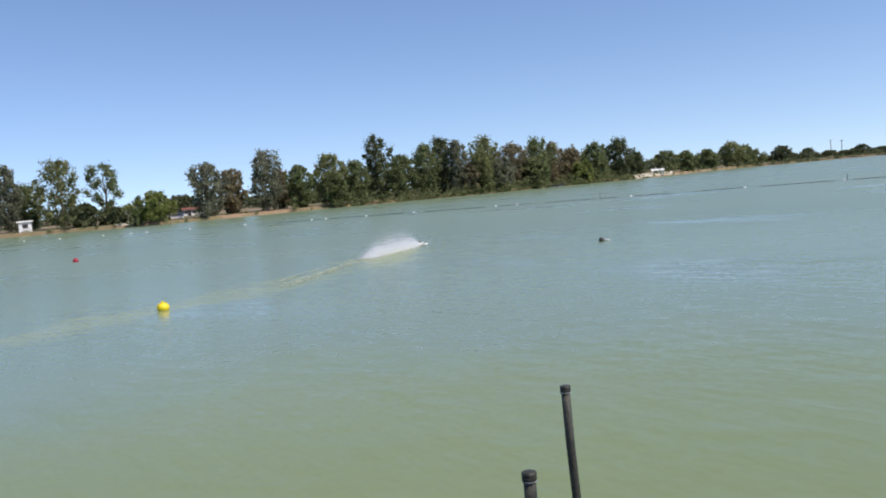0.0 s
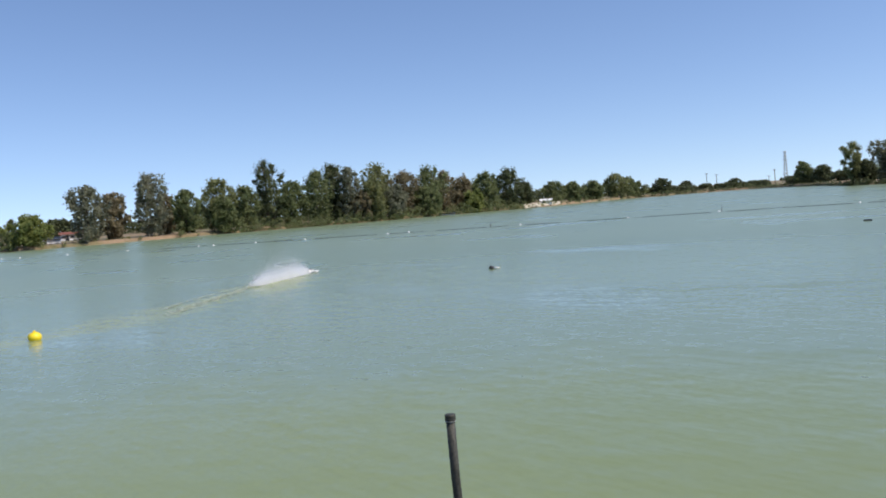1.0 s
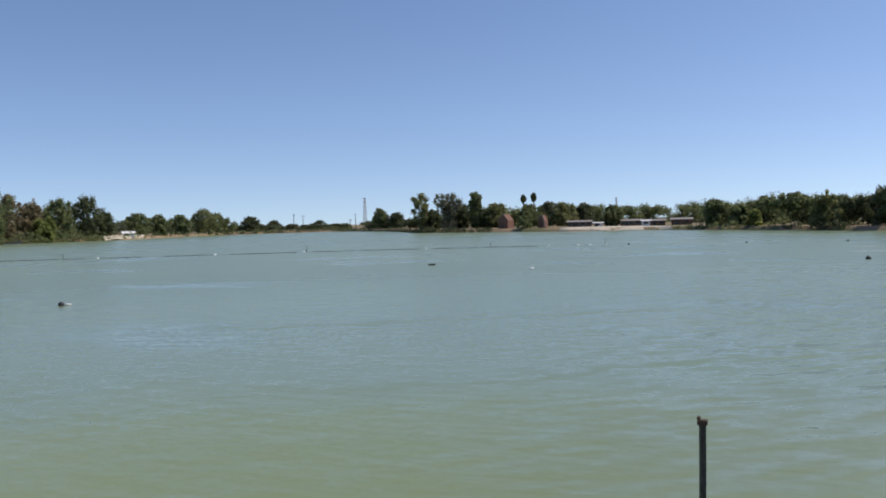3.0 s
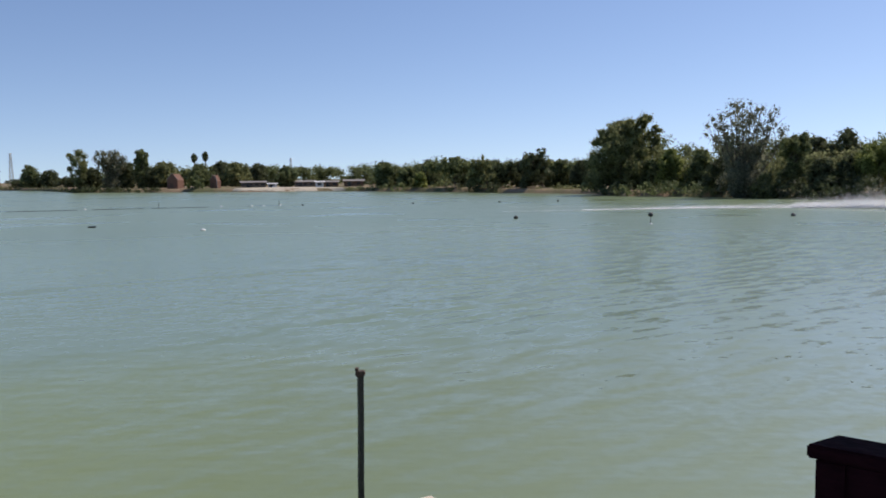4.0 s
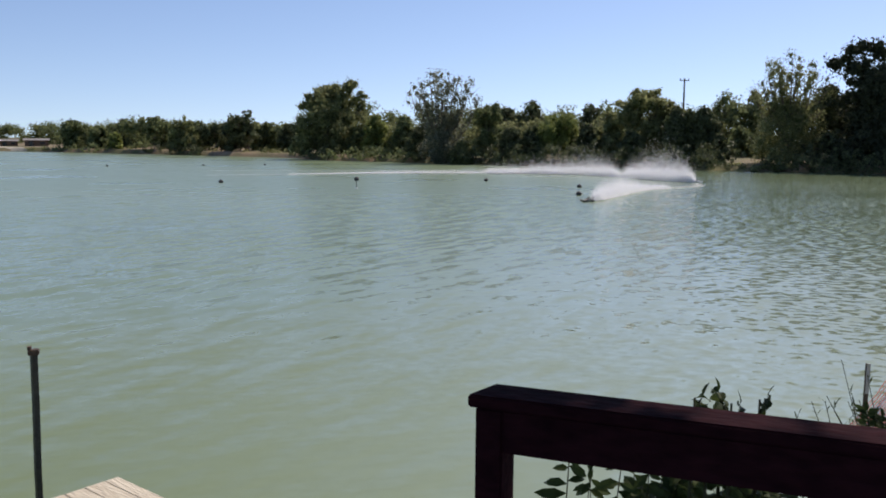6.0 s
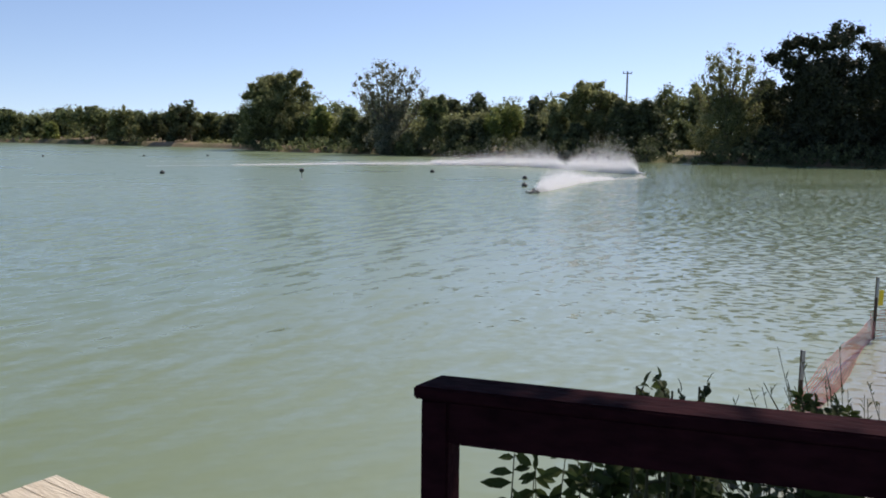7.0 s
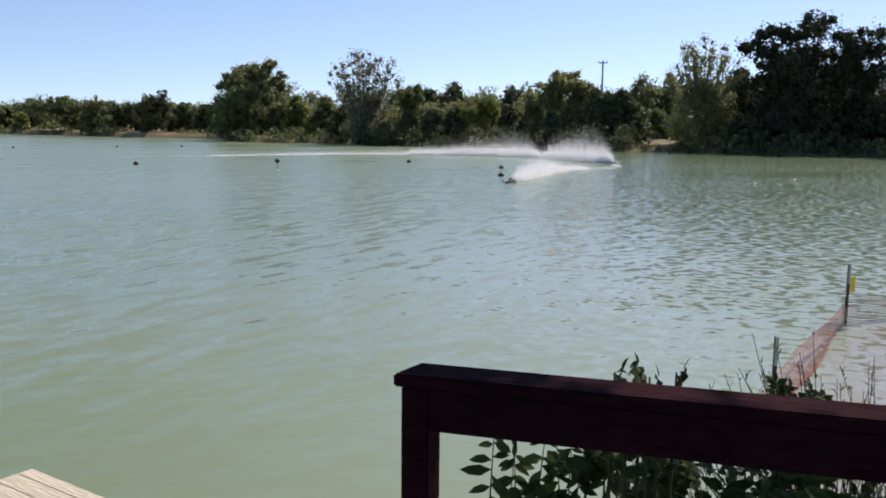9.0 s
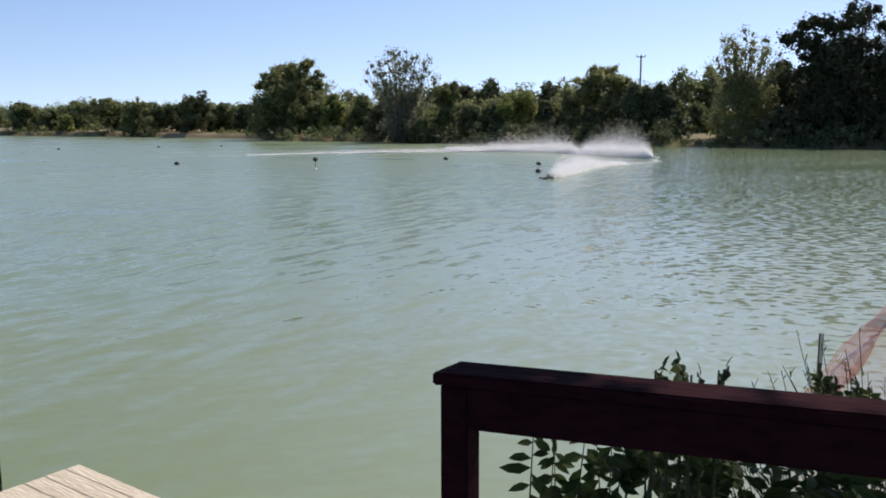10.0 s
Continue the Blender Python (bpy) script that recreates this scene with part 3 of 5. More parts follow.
# west shore, from the near end round to the far end
tree(83.6, 218, 14.2, 7.4, "tall", "euc", pale=True)
tree(82.5, 216, 15.3, 6.7, "tall", "euc", pale=True)
tree(81.6, 221, 10.9, 8.7, "tall", "green", pale=True)
tree(79.6, 212, 15.8, 10.2, "tall", "olive", pale=True)
tree(78.4, 206, 5.4, 9.6, "bush", "dark", name="bush")
tree(76.6, 202, 4.0, 4.4, "bush", "dark", name="bush")
tree(77.0, 208, 14.1, 10.0, "airy", "green", n=4200)
tree(74.2, 197, 6.6, 10.7, "round", "lime")
tree(75.2, 224, 6.2, 4.2, "round", "green", n=800)
tree(75.4, 196, 3.0, 3.9, "bush", "green", name="bush", n=700)
tree(72.7, 249, 5.9, 9.7, "round", "dark")
tree(71.0, 199, 12.2, 9.2, "tall", "euc")
tree(69.5, 205, 10.5, 7.3, "tall", "brown")
tree(67.3, 205, 14.4, 8.9, "tall", "euc", pale=True)
tree(66.4, 215, 9.9, 6.0, "tall", "brown")
tree(65.1, 208, 10.3, 7.3, "tall", "green")
tree(63.2, 211, 12.7, 9.0, "tall", "olive")
tree(62.9, 209, 8.4, 7.4, "round", "green")
tree(61.4, 216, 10.6, 8.5, "tall", "green")
tree(60.0, 220, 16.8, 8.7, "tall", "dark")
tree(58.4, 220, 11.3, 8.6, "tall", "green")
tree(56.8, 223, 13.6, 9.6, "tall", "green")
tree(55.7, 230, 15.5, 9.0, "tall", "dark")
tree(54.6, 226, 14.0, 7.0, "tall", "euc")
tree(52.7, 238, 15.1, 11.4, "tall", "olive")
tree(53.8, 226, 7.6, 6.6, "tall", "brown")
tree(53.0, 227, 11.1, 9.0, "round", "olive")
tree(51.6, 230, 8.9, 9.0, "round", "euc")
tree(50.9, 238, 12.5, 10.1, "tall", "brown")
tree(49.4, 246, 13.7, 11.3, "tall", "green")
tree(48.3, 254, 12.4, 9.7, "tall", "brown")
tree(49.6, 239, 8.2, 10.3, "round", "green")
tree(47.0, 257, 10.3, 8.9, "round", "brown")
tree(46.3, 252, 6.9, 7.7, "round", "lime")
tree(45.5, 261, 11.5, 10.2, "round", "green")
tree(44.0, 268, 12.3, 10.1, "tall", "dark")
tree(43.0, 275, 7.8, 8.1, "round", "dark")
tree(41.1, 302, 7.6, 9.4, "round", "green")
tree(39.8, 308, 7.0, 9.6, "round", "green")
tree(38.5, 325, 7.3, 11.2, "round", "green")
tree(37.1, 343, 9.5, 10.7, "tall", "olive")
tree(36.3, 351, 7.9, 10.8, "round", "green")
tree(35.7, 366, 5.9, 10.2, "round", "green")
tree(34.1, 379, 6.7, 9.8, "round", "dark")
tree(32.6, 430, 5.0, 8.0, "round", "dark", n=2500)
tree(29.6, 425, 4.6, 9.0, "round", "dark", n=2500)
# north shore and the point with the brick huts
tree(25.6, 350, 8.5, 8.9, "round", "green")
tree(24.5, 345, 6.4, 9.9, "round", "dark")
tree(22.9, 257, 11.0, 7.4, "airy", "olive", n=5200, label="slender tree with a round light crown on the point")
POINT_LOBES, POINT_LIMBS = fan(11.8, 4.0, 12, 63, low=0.35, tuft=0.85, flat=0.25, first=0.3)
tree(21.1, 255, 11.8, 7.0, "willow", "euc", n=5200, lobes=POINT_LOBES, limbs=POINT_LIMBS, fill=0.45, label="spreading grey-green tree with a feathery top on the point")
tree(19.2, 253, 10.8, 5.2, "tall", "green", n=4600, label="slim pointed green tree standing on the point")
tree(20.2, 259, 7.5, 9.2, "round", "dark")
tree(22.2, 262, 6.2, 8.6, "round", "dark")
tree(18.5, 252, 5.8, 6.6, "round", "dark")
tree(17.9, 252, 7.4, 9.5, "round", "olive")
tree(16.0, 229, 3.7, 5.3, "bush", "green", name="bush", n=1000)
tree(15.7, 246, 6.6, 8.1, "round", "green")
tree(13.5, 250, 7.0, 9.7, "round", "olive")
tree(14.4, 262, 7.5, 8.2, "round", "dark")
tree(12.1, 265, 6.8, 7.5, "round", "dark")
tree(10.3, 233, 5.6, 7.0, "round", "green")
tree(3.8, 197, 5.9, 5.1, "tall", "green")
tree(2.4, 193, 4.6, 6.5, "round", "green")
tree(0.9, 209, 6.3, 6.7, "round", "dark")
tree(1.4, 184, 3.5, 3.7, "bush", "lime", name="bush", n=900)
tree(-0.8, 178, 6.2, 6.4, "round", "green", n=4200, lobes=lobed(-0.8, 178, [(1.4, 5.4, 1.6, 0.8), (-1.2, 4.9, 1.1, 1.1), (2.8, 4.3, 1, 1.1), (0.8, 2.9, 2.8, 1.4), (-4.9, 4.2, 1, 0.9)]))
tree(-2.6, 166, 5.8, 6.0, "willow", "olive", n=3600, lobes=lobed(-2.6, 166, [(-1.4, 4.8, 0.9, 1.1), (0.7, 4.4, 1.2, 1.3), (-0.4, 2.4, 1.9, 1.4), (1.2, 1.2, 1.6, 1.1), (-1.8, 1, 1.3, 1.2)]))
tree(-4.6, 166, 5.0, 4.4, "round", "dark", n=3000, lobes=lobed(-4.6, 166, [(-0.7, 4.1, 1.4, 0.9), (-1.7, 2.8, 1.2, 1.2), (-0.4, 2.1, 1.5, 1.5)]))
tree(-6.6, 160, 6.6, 6.0, "round", "dark", n=4500, lobes=lobed(-6.6, 160, [(-1, 5.8, 2.1, 0.8), (-2.4, 4.3, 1.5, 1.1), (0.1, 4.3, 1.3, 1.3), (-1.4, 2.2, 2.3, 1.7), (-3.1, 1.1, 1.2, 1.2)]))
tree(-7.8, 164, 5.3, 5.8, "round", "green")
tree(-9.2, 158, 4.9, 5.5, "round", "dark")
tree(-1.4, 182, 5.2, 6.0, "round", "dark", n=2600)
tree(-3.4, 176, 5.6, 6.4, "round", "green", n=2600)
tree(-5.3, 172, 5.6, 6.2, "round", "dark", n=2600)
tree(-7.1, 168, 5.4, 6.0, "round", "olive", n=2600)

# ---- far belts of woodland ----
def belt(h0, h1, step, far, height, tone, vary=0.18):
    """A continuous far wood: crowns side by side, uneven along the top."""
    rng = np.random.default_rng(int(abs(h0) * 10) + 5)
    lobes = []
    a = h0
    while a < h1:
        f = far * rng.uniform(0.95, 1.08)
        u = ahead(a) * f
        hh = height * rng.uniform(0.97 - vary, 0.97 + vary * 0.8)
        w = math.radians(step) * f
        for low in (0.15, 0.42, 0.66, 0.82):
            lobes.append(((u.x + rng.uniform(-w, w) * 0.6, u.y + rng.uniform(-w, w) * 0.6, hh * low * rng.uniform(0.9, 1.06)), (w * 0.9, w * 0.9, hh * 0.24)))
        a += step
    pts = crown_points(lobes, 390 * len(lobes), rng, min(height, 8.0) * (0.055 if far < 160 else 0.07), 9)
    ob = new("woodland", leaf_mesh("woodland", pts, (0.0078 if far < 160 else 0.0066) * far ** 0.75, LEAF[tone], rng, core=core_points(lobes, 50 * len(lobes), rng)))
    ob.location.z = 0.5
    tagged(ob, "distant belt of leafy dark trees behind the shore", "woodland", kind="stuff")


belt(60, 86, 1.6, 330, 6.0, "dark")
belt(38, 50, 1.2, 440, 6.5, "dark")
belt(31.7, 36.5, 0.5, 405, 3.2, "dark", 0.05)
belt(28.0, 30.9, 0.5, 410, 2.9, "dark", 0.05)
belt(22, 26.6, 0.8, 350, 4.6, "dark")
belt(-6, 22, 0.8, 300, 7.0, "green", 0.05)
belt(-14, 4.5, 0.9, 200, 6.0, "green", 0.12)
belt(-37, -12, 1.2, 150, 8.6, "green", 0.1)
belt(-54, -36.6, 1.2, 146, 9.2, "green", 0.1)
belt(-36, -12, 1.0, 128, 5.6, "olive", 0.14)
belt(-55, -43.4, 1.0, 122, 10.5, "dark")
belt(45, 66, 0.9, 275, 9.4, "green")

# ---- large trees of the near east shore ----
tree(-11.7, 133, 11.2, 12.6, "round", "olive", n=24000, leaf=0.27, fill=0.9, label="large leafy green tree with a lopsided crown on the bank", lobes=lobed(
    -11.7, 133, [(3.7, 10.6, 1.2, 0.6), (2, 9.7, 1.5, 0.8), (-0.3, 9.7, 1.5, 0.6), (-2.6, 8.3, 0.7, 0.6), (-3.9, 7.2, 0.9, 0.6), (0.4, 8.1, 2.3, 1), (4.7, 8.5, 1.1, 0.8), (5.2, 7.1, 0.8, 0.7), (-2, 6.9, 1.8, 0.8), (2.8, 6.3, 2.7, 1.1), (-2.6, 5, 2.3, 1.2), (4.8, 5.4, 1.1, 1), (-4.3, 4, 1.1, 1.1), (0.3, 4.1, 2.8, 1.4), (3.6, 3, 2.3, 1.4), (-3.2, 2, 2.5, 1.5), (1, 1.1, 3, 1.3), (4, 0.8, 1.8, 1.2), (-4.1, 0.3, 1.5, 0.8)], swell=1.02))
tree(-14.9, 126, 5.9, 5.4, "bush", "lime", name="bush", n=2400)
tree(-16.7, 124, 5.6, 5.0, "bush", "green", name="bush", n=2400)
tree(-13.7, 130, 4.4, 4.4, "bush", "green", name="bush", n=1800)
OPEN_LOBES, OPEN_LIMBS = fan(12.6, 4.5, 16, 61, low=0.22, tuft=0.52, flat=0.22, first=0.30)
tree(-19.3, 113, 12.0, 7.6, "airy", "euc", n=6000, leaf=0.34, label="tall open grey-green tree with many upright limbs on the bank", lobes=OPEN_LOBES, limbs=OPEN_LIMBS, fill=0.42)
tree(-17.9, 117, 4.4, 4.6, "bush", "dark", name="bush", n=1900)
tree(-20.6, 110, 3.6, 4.0, "bush", "olive", name="bush", n=1600)
tree(-22.3, 112, 6.8, 5.2, "round", "green", n=3400, lobes=lobed(-22.3, 112, [(-0.4, 6.2, 1.1, 0.6), (0.8, 6.2, 0.6, 0.6), (-1, 5, 0.9, 0.8), (0.7, 4.9, 0.9, 0.8), (-0.1, 3.3, 1.4, 1.2), (-0.1, 1.6, 1.6, 1.1)]))
tree(-23.8, 109, 4.0, 5.2, "bush", "dark", name="bush", n=2000)
tree(-23.5, 144, 7.8, 5.6, "round", "dark", n=1800)
tree(-25.2, 142, 8.6, 5.5, "round", "dark", n=1800)
tree(-26.9, 108, 5.8, 6.4, "willow", "lime", n=6500, leaf=0.36, lobes=lobed(-26.9, 108, [(0.1, 5, 1.4, 0.7), (-1.3, 3.8, 1.3, 1), (1.1, 3.8, 1.1, 1.1), (-0.3, 2.4, 2, 1.2), (-2.5, 2.1, 1, 1), (1.6, 1.8, 1, 0.8)]))
tree(-25.2, 108, 4.2, 4.6, "bush", "dark", name="bush", n=1900)
tree(-28.7, 107, 4.6, 4.2, "bush", "dark", name="bush", n=1900)
tree(-28.9, 138, 7.8, 5.2, "round", "dark", n=1600)
tree(-30.2, 107, 6.0, 4.2, "bush", "olive", name="bush", n=2200)
tree(-31.6, 136, 7.6, 4.6, "round", "dark", n=1600)
tree(-32.9, 106, 8.6, 9.0, "round", "olive", n=9000, leaf=0.36, label="broad olive-green tree with a double top on the bank", lobes=lobed(
    -32.9, 106, [(-2.1, 8, 0.6, 0.5), (-0.2, 7.8, 0.8, 0.5), (-2.3, 6.8, 1.4, 0.7), (-0.3, 6.2, 1.5, 0.8), (1.8, 6.1, 1.1, 0.6), (3.3, 5.4, 1.2, 0.7), (-2.9, 4.7, 1.4, 1.1), (-0.5, 4.3, 1.7, 1.1), (2.2, 3.8, 1.7, 1.1), (4.2, 4.3, 0.9, 0.9), (4.6, 2.6, 1.1, 1.1), (-1.5, 2.3, 1.9, 1), (1.9, 1.7, 2.1, 0.9), (-4.6, 3.9, 0.9, 1), (-4.2, 2, 1.2, 0.9)]))
tree(-31.6, 103, 3.6, 4.4, "bush", "dark", name="bush", n=1900)
tree(-34.4, 103, 6.2, 5.0, "bush", "dark", name="bush", n=6000, leaf=0.38)
tree(-36.0, 103, 6.3, 5.0, "round", "dark", n=6000, leaf=0.38)
tree(-36.9, 102, 3.4, 3.4, "bush", "dark", name="bush", n=1500)
tree(-37.2, 142, 9.6, 6.4, "round", "green", n=1800)
tree(-39.1, 142, 9.9, 6.3, "round", "green", n=1800)
tree(-38.4, 122, 4.2, 4.6, "bush", "green", name="bush", n=1500)
tree(-39.8, 118, 3.6, 3.6, "bush", "lime", name="bush", n=1200)
WISP_LOBES, WISP_LIMBS = fan(12.0, 4.2, 17, 62, low=0.28, tuft=0.46, flat=0.36, first=0.36)
tree(-41.1, 101, 11.6, 10.4, "willow", "olive", n=12000, leaf=0.26, label="tall wispy willow with a thin top on the bank", lobes=WISP_LOBES, limbs=WISP_LIMBS, fill=0.62)
BIG = lobed(
    -46.4, 101, [(-5, 12.1, 0.7, 0.5), (-3.1, 13.7, 1, 0.5), (-0.7, 13.3, 1, 0.6), (1.9, 13.8, 1.4, 0.5), (5.1, 13, 1.2, 0.6), (-5.6, 9.1, 0.7, 0.7), (-3.4, 11.3, 1, 0.8), (-1.1, 10.8, 1.1, 0.8), (1.7, 11.2, 1.3, 0.9), (4.8, 10.8, 1.3, 1), (7.5, 11.6, 0.9, 0.8), (-5, 7.4, 0.6, 0.5), (-2.8, 8.6, 1.2, 0.9), (0.2, 7.7, 1.2, 1), (3.4, 8.5, 1.6, 1.1), (6.6, 8.2, 1.3, 1), (-3.2, 5.2, 1.9, 1.3), (0.9, 4.6, 2, 1.3), (5.3, 4.6, 2.1, 1.4), (-3.5, 1.9, 1.9, 1.2), (1.1, 1.7, 2.2, 1.2), (6, 1.7, 2.4, 1.3)], tall=1.15)
# leaf tone carries the shaded side of these backlit crowns
tree(-46.4, 101, 14.2, 11.0, "round", "deep", rise=0.875, n=21000, leaf=0.42, fill=0.86, label="very large shade tree, darkened as backlit, overhanging the water", lobes=BIG)
tree(-53.6, 101, 14.0, 11.0, "round", "deep", n=5000, leaf=0.42, label="very large shade tree, darkened as backlit, beside another", lobes=[((-x, y, z * 0.90), r) for (x, y, z), r in BIG])
tree(-60.5, 101, 14.0, 11.0, "round", "dark", n=1500, leaf=0.6)
tree(-43.2, 105, 8.2, 6.0, "round", "dark", n=4000)
tree(-43.4, 99, 3.4, 5.0, "bush", "dark", name="bush", n=1800)


def shrub_row(h0, h1, step, off, height, tone, s):
    """Low reeds and brush along the water's edge."""
    rng = np.random.default_rng(s)
    lobes = []
    a = h0
    while a < h1:
        f = shore_at(a) + off + rng.uniform(-2.0, 1.4)
        u = ahead(a) * f
        hh = height * rng.uniform(0.35, 1.1)
        lobes.append(((u.x, u.y, 0.2 + hh * 0.42), (hh * 0.8, hh * 0.8, hh * 0.5)))
        a += step * rng.uniform(0.5, 1.7)
    ob = new("brush", leaf_mesh("brush", crown_points(lobes, 110 * len(lobes), rng, 0.2), 0.24, LEAF[tone], rng))
    tagged(ob, "low brush and reeds along the water's edge", "brush", kind="stuff")


shrub_row(-37.2, -24, 0.22, -0.6, 3.4, "dark", 1)
shrub_row(-24, -17.8, 0.3, -0.4, 2.4, "dark", 2)
shrub_row(-17.6, -10.0, 0.3, -0.4, 2.2, "green", 9)
shrub_row(-60, -40.2, 0.25, -0.6, 2.6, "dark", 3)
# undergrowth below the big trees, its shade put into the leaf tone
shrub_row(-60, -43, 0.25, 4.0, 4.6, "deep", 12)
shrub_row(-40.5, -37.2, 0.4, 1.0, 0.8, "olive", 8)
shrub_row(-12, -9.5, 0.2, 0.6, 2.2, "dark", 4)
shrub_row(-3.6, -0.2, 0.2, 0.4, 2.0, "dark", 16)
shrub_row(1.6, 5.6, 0.25, 0.8, 1.8, "green", 17)
shrub_row(-12, 5, 0.4, 5.0, 1.5, "olive", 18)
shrub_row(18.1, 24, 0.14, 0.6, 1.2, "dark", 10)
shrub_row(5, 7.0, 0.3, 1.5, 0.8, "olive", 14)
shrub_row(22, 37, 0.12, 1.0, 1.7, "dark", 15)
shrub_row(44, 62.5, 0.2, -0.8, 3.6, "green", 5)
shrub_row(43, 62, 0.2, -1.0, 1.7, "green", 19)
shrub_row(62, 84, 0.7, 1.6, 1.6, "olive", 6)
shrub_row(27, 44, 0.25, -0.5, 2.8, "green", 7)


def palm(heading, far, h):
    u = ahead(heading) * far
    base = thing("palm_tree", (u.x, u.y, 0.6), "tall fan palm with a bare trunk and round head", "palm", "pair of palms")
    bm = bmesh.new()
    tube(bm, [(0, 0, -0.3), (0.1, 0, h * 0.5), (0, 0, h * 0.9)], [0.3, 0.22, 0.2], 8)
    part("trunk", bm, BARK, base, smooth=True)
    rng = np.random.default_rng(int(heading * 10))
    d = rng.normal(size=(700, 3))
    d /= np.linalg.norm(d, axis=1, keepdims=True)
    pts = d * rng.uniform(0.3, 1, (700, 1)) * np.array((1.0, 1.0, 1.5)) + np.array((0, 0, h * 0.9 + 0.2))
    c = new("crown", leaf_mesh("crown", (pts, d), 0.5, LEAF["dark"], rng))
    c.parent = base


palm(16.06, 285, 10.3)
palm(15.38, 285, 10.8)


# ---- far buildings, beaches, poles ----
def house(heading, far, length, depth, wall_h, roof_h, wall_mat, roof_mat, label, windows=3, turn=0.0, name="house", door=True):
    u = ahead(heading) * far
    base = thing(name, (u.x, u.y, land_height(u.x, u.y) - 0.05), label, "building", turn=heading + turn)
    bm = box(bmesh.new(), (-length / 2, -depth / 2, -0.3), (length / 2, depth / 2, wall_h))
    part("wall", bm, wall_mat, base)
    bm = bmesh.new()
    e = 0.35
    y0, y1, z0, z1 = -depth / 2 - e, depth / 2 + e, wall_h + 0.004, wall_h + roof_h
    vs = [bm.verts.new(p) for p in [(-length / 2 - e, y0, z0), (length / 2 + e, y0, z0), (length / 2 + e, 0, z1), (-length / 2 - e, 0, z1), (-length / 2 - e, y1, z0), (length / 2 + e, y1, z0)]]
    bm.faces.new((vs[0], vs[1], vs[2], vs[3]))
    bm.faces.new((vs[3], vs[2], vs[5], vs[4]))
    bm.faces.new((vs[0], vs[3], vs[4]))
    bm.faces.new((vs[1], vs[5], vs[2]))
    bm.faces.new((vs[0], vs[4], vs[5], vs[1]))
    part("roof", bm, roof_mat, base)
    for i in range(windows):
        x = -length / 2 + length * (i + 0.5) / windows
        win = part("window", box(bmesh.new(), (x - 0.55, -depth / 2 - 0.06, wall_h * 0.4), (x + 0.55, -depth / 2 + 0.02, wall_h * 0.8)), BROWNWALL, base)
        part("pane", box(bmesh.new(), (x - 0.45, -depth / 2 - 0.075, wall_h * 0.45), (x + 0.45, -depth / 2 - 0.05, wall_h * 0.75)), GLASS_DARK, win)
    if door:
        x = -length / 2 + length * 0.28
        part("door", box(bmesh.new(), (x - 0.45, -depth / 2 - 0.05, 0), (x + 0.45, -depth / 2 + 0.02, min(2.05, wall_h * 0.9))), GLASS_DARK, base)
    return base


PALEROOF = plain("pale_grey_roofing", (0.20, 0.19, 0.17), (0.31, 0.29, 0.27), 2, 0.8)
house(12.4, 234, 6.4, 4, 1.3, 0.4, TANWALL, PALEROOF, "long low tan lodge with a shallow pale roof", 4)
house(9.1, 233, 5.4, 4, 1.3, 0.45, TANWALL, PALEROOF, "low tan lodge above the sandy beach", 3)
house(7.4, 226, 3.7, 3.5, 1.25, 0.4, BROWNWALL, PALEROOF, "low brown cabin with a pale grey roof", 2)
house(5.9, 224, 5.0, 3.5, 1.4, 0.45, BROWNWALL, PALEROOF, "brown cabin with a pale gabled roof", 2)
house(11.2, 228, 2.3, 1.4, 1.0, 0.2, WHITE, WHITE, "small white kiosk by the beach", 1, name="kiosk")
house(8.15, 222, 2.0, 1.6, 1.4, 0.25, WHITE, WHITE, "white camper trailer parked by the beach", 1, name="camper_trailer", door=False)
house(71.9, 234, 5.5, 5, 1.6, 0.6, WHITE, REDROOF, "white house with a low red roof among trees", 3)
house(81.75, 211, 2.6, 2.2, 2.2, 0.3, WHITE, WHITE, "white camper trailer parked under the trees", 1, name="camper_trailer", door=False)
house(41.6, 282, 3.4, 2.6, 1.1, 0.6, WHITE, WHITE, "white pavilion by a small beach", 0, name="pavilion")
house(76.3, 213, 2.0, 1.8, 2.0, 0.3, WHITE, GREYROOF, "small white shed between the trees", 1, name="shed")
house(73.1, 208, 3.8, 1.8, 1.0, 0.5, WHITE, GLASS_DARK, "white car parked behind the trees", 0, name="parked_car", door=False)
house(48.2, 242, 4.0, 1.9, 1.0, 0.5, WHITE, GLASS_DARK, "white van parked under the trees", 0, name="parked_van", door=False)


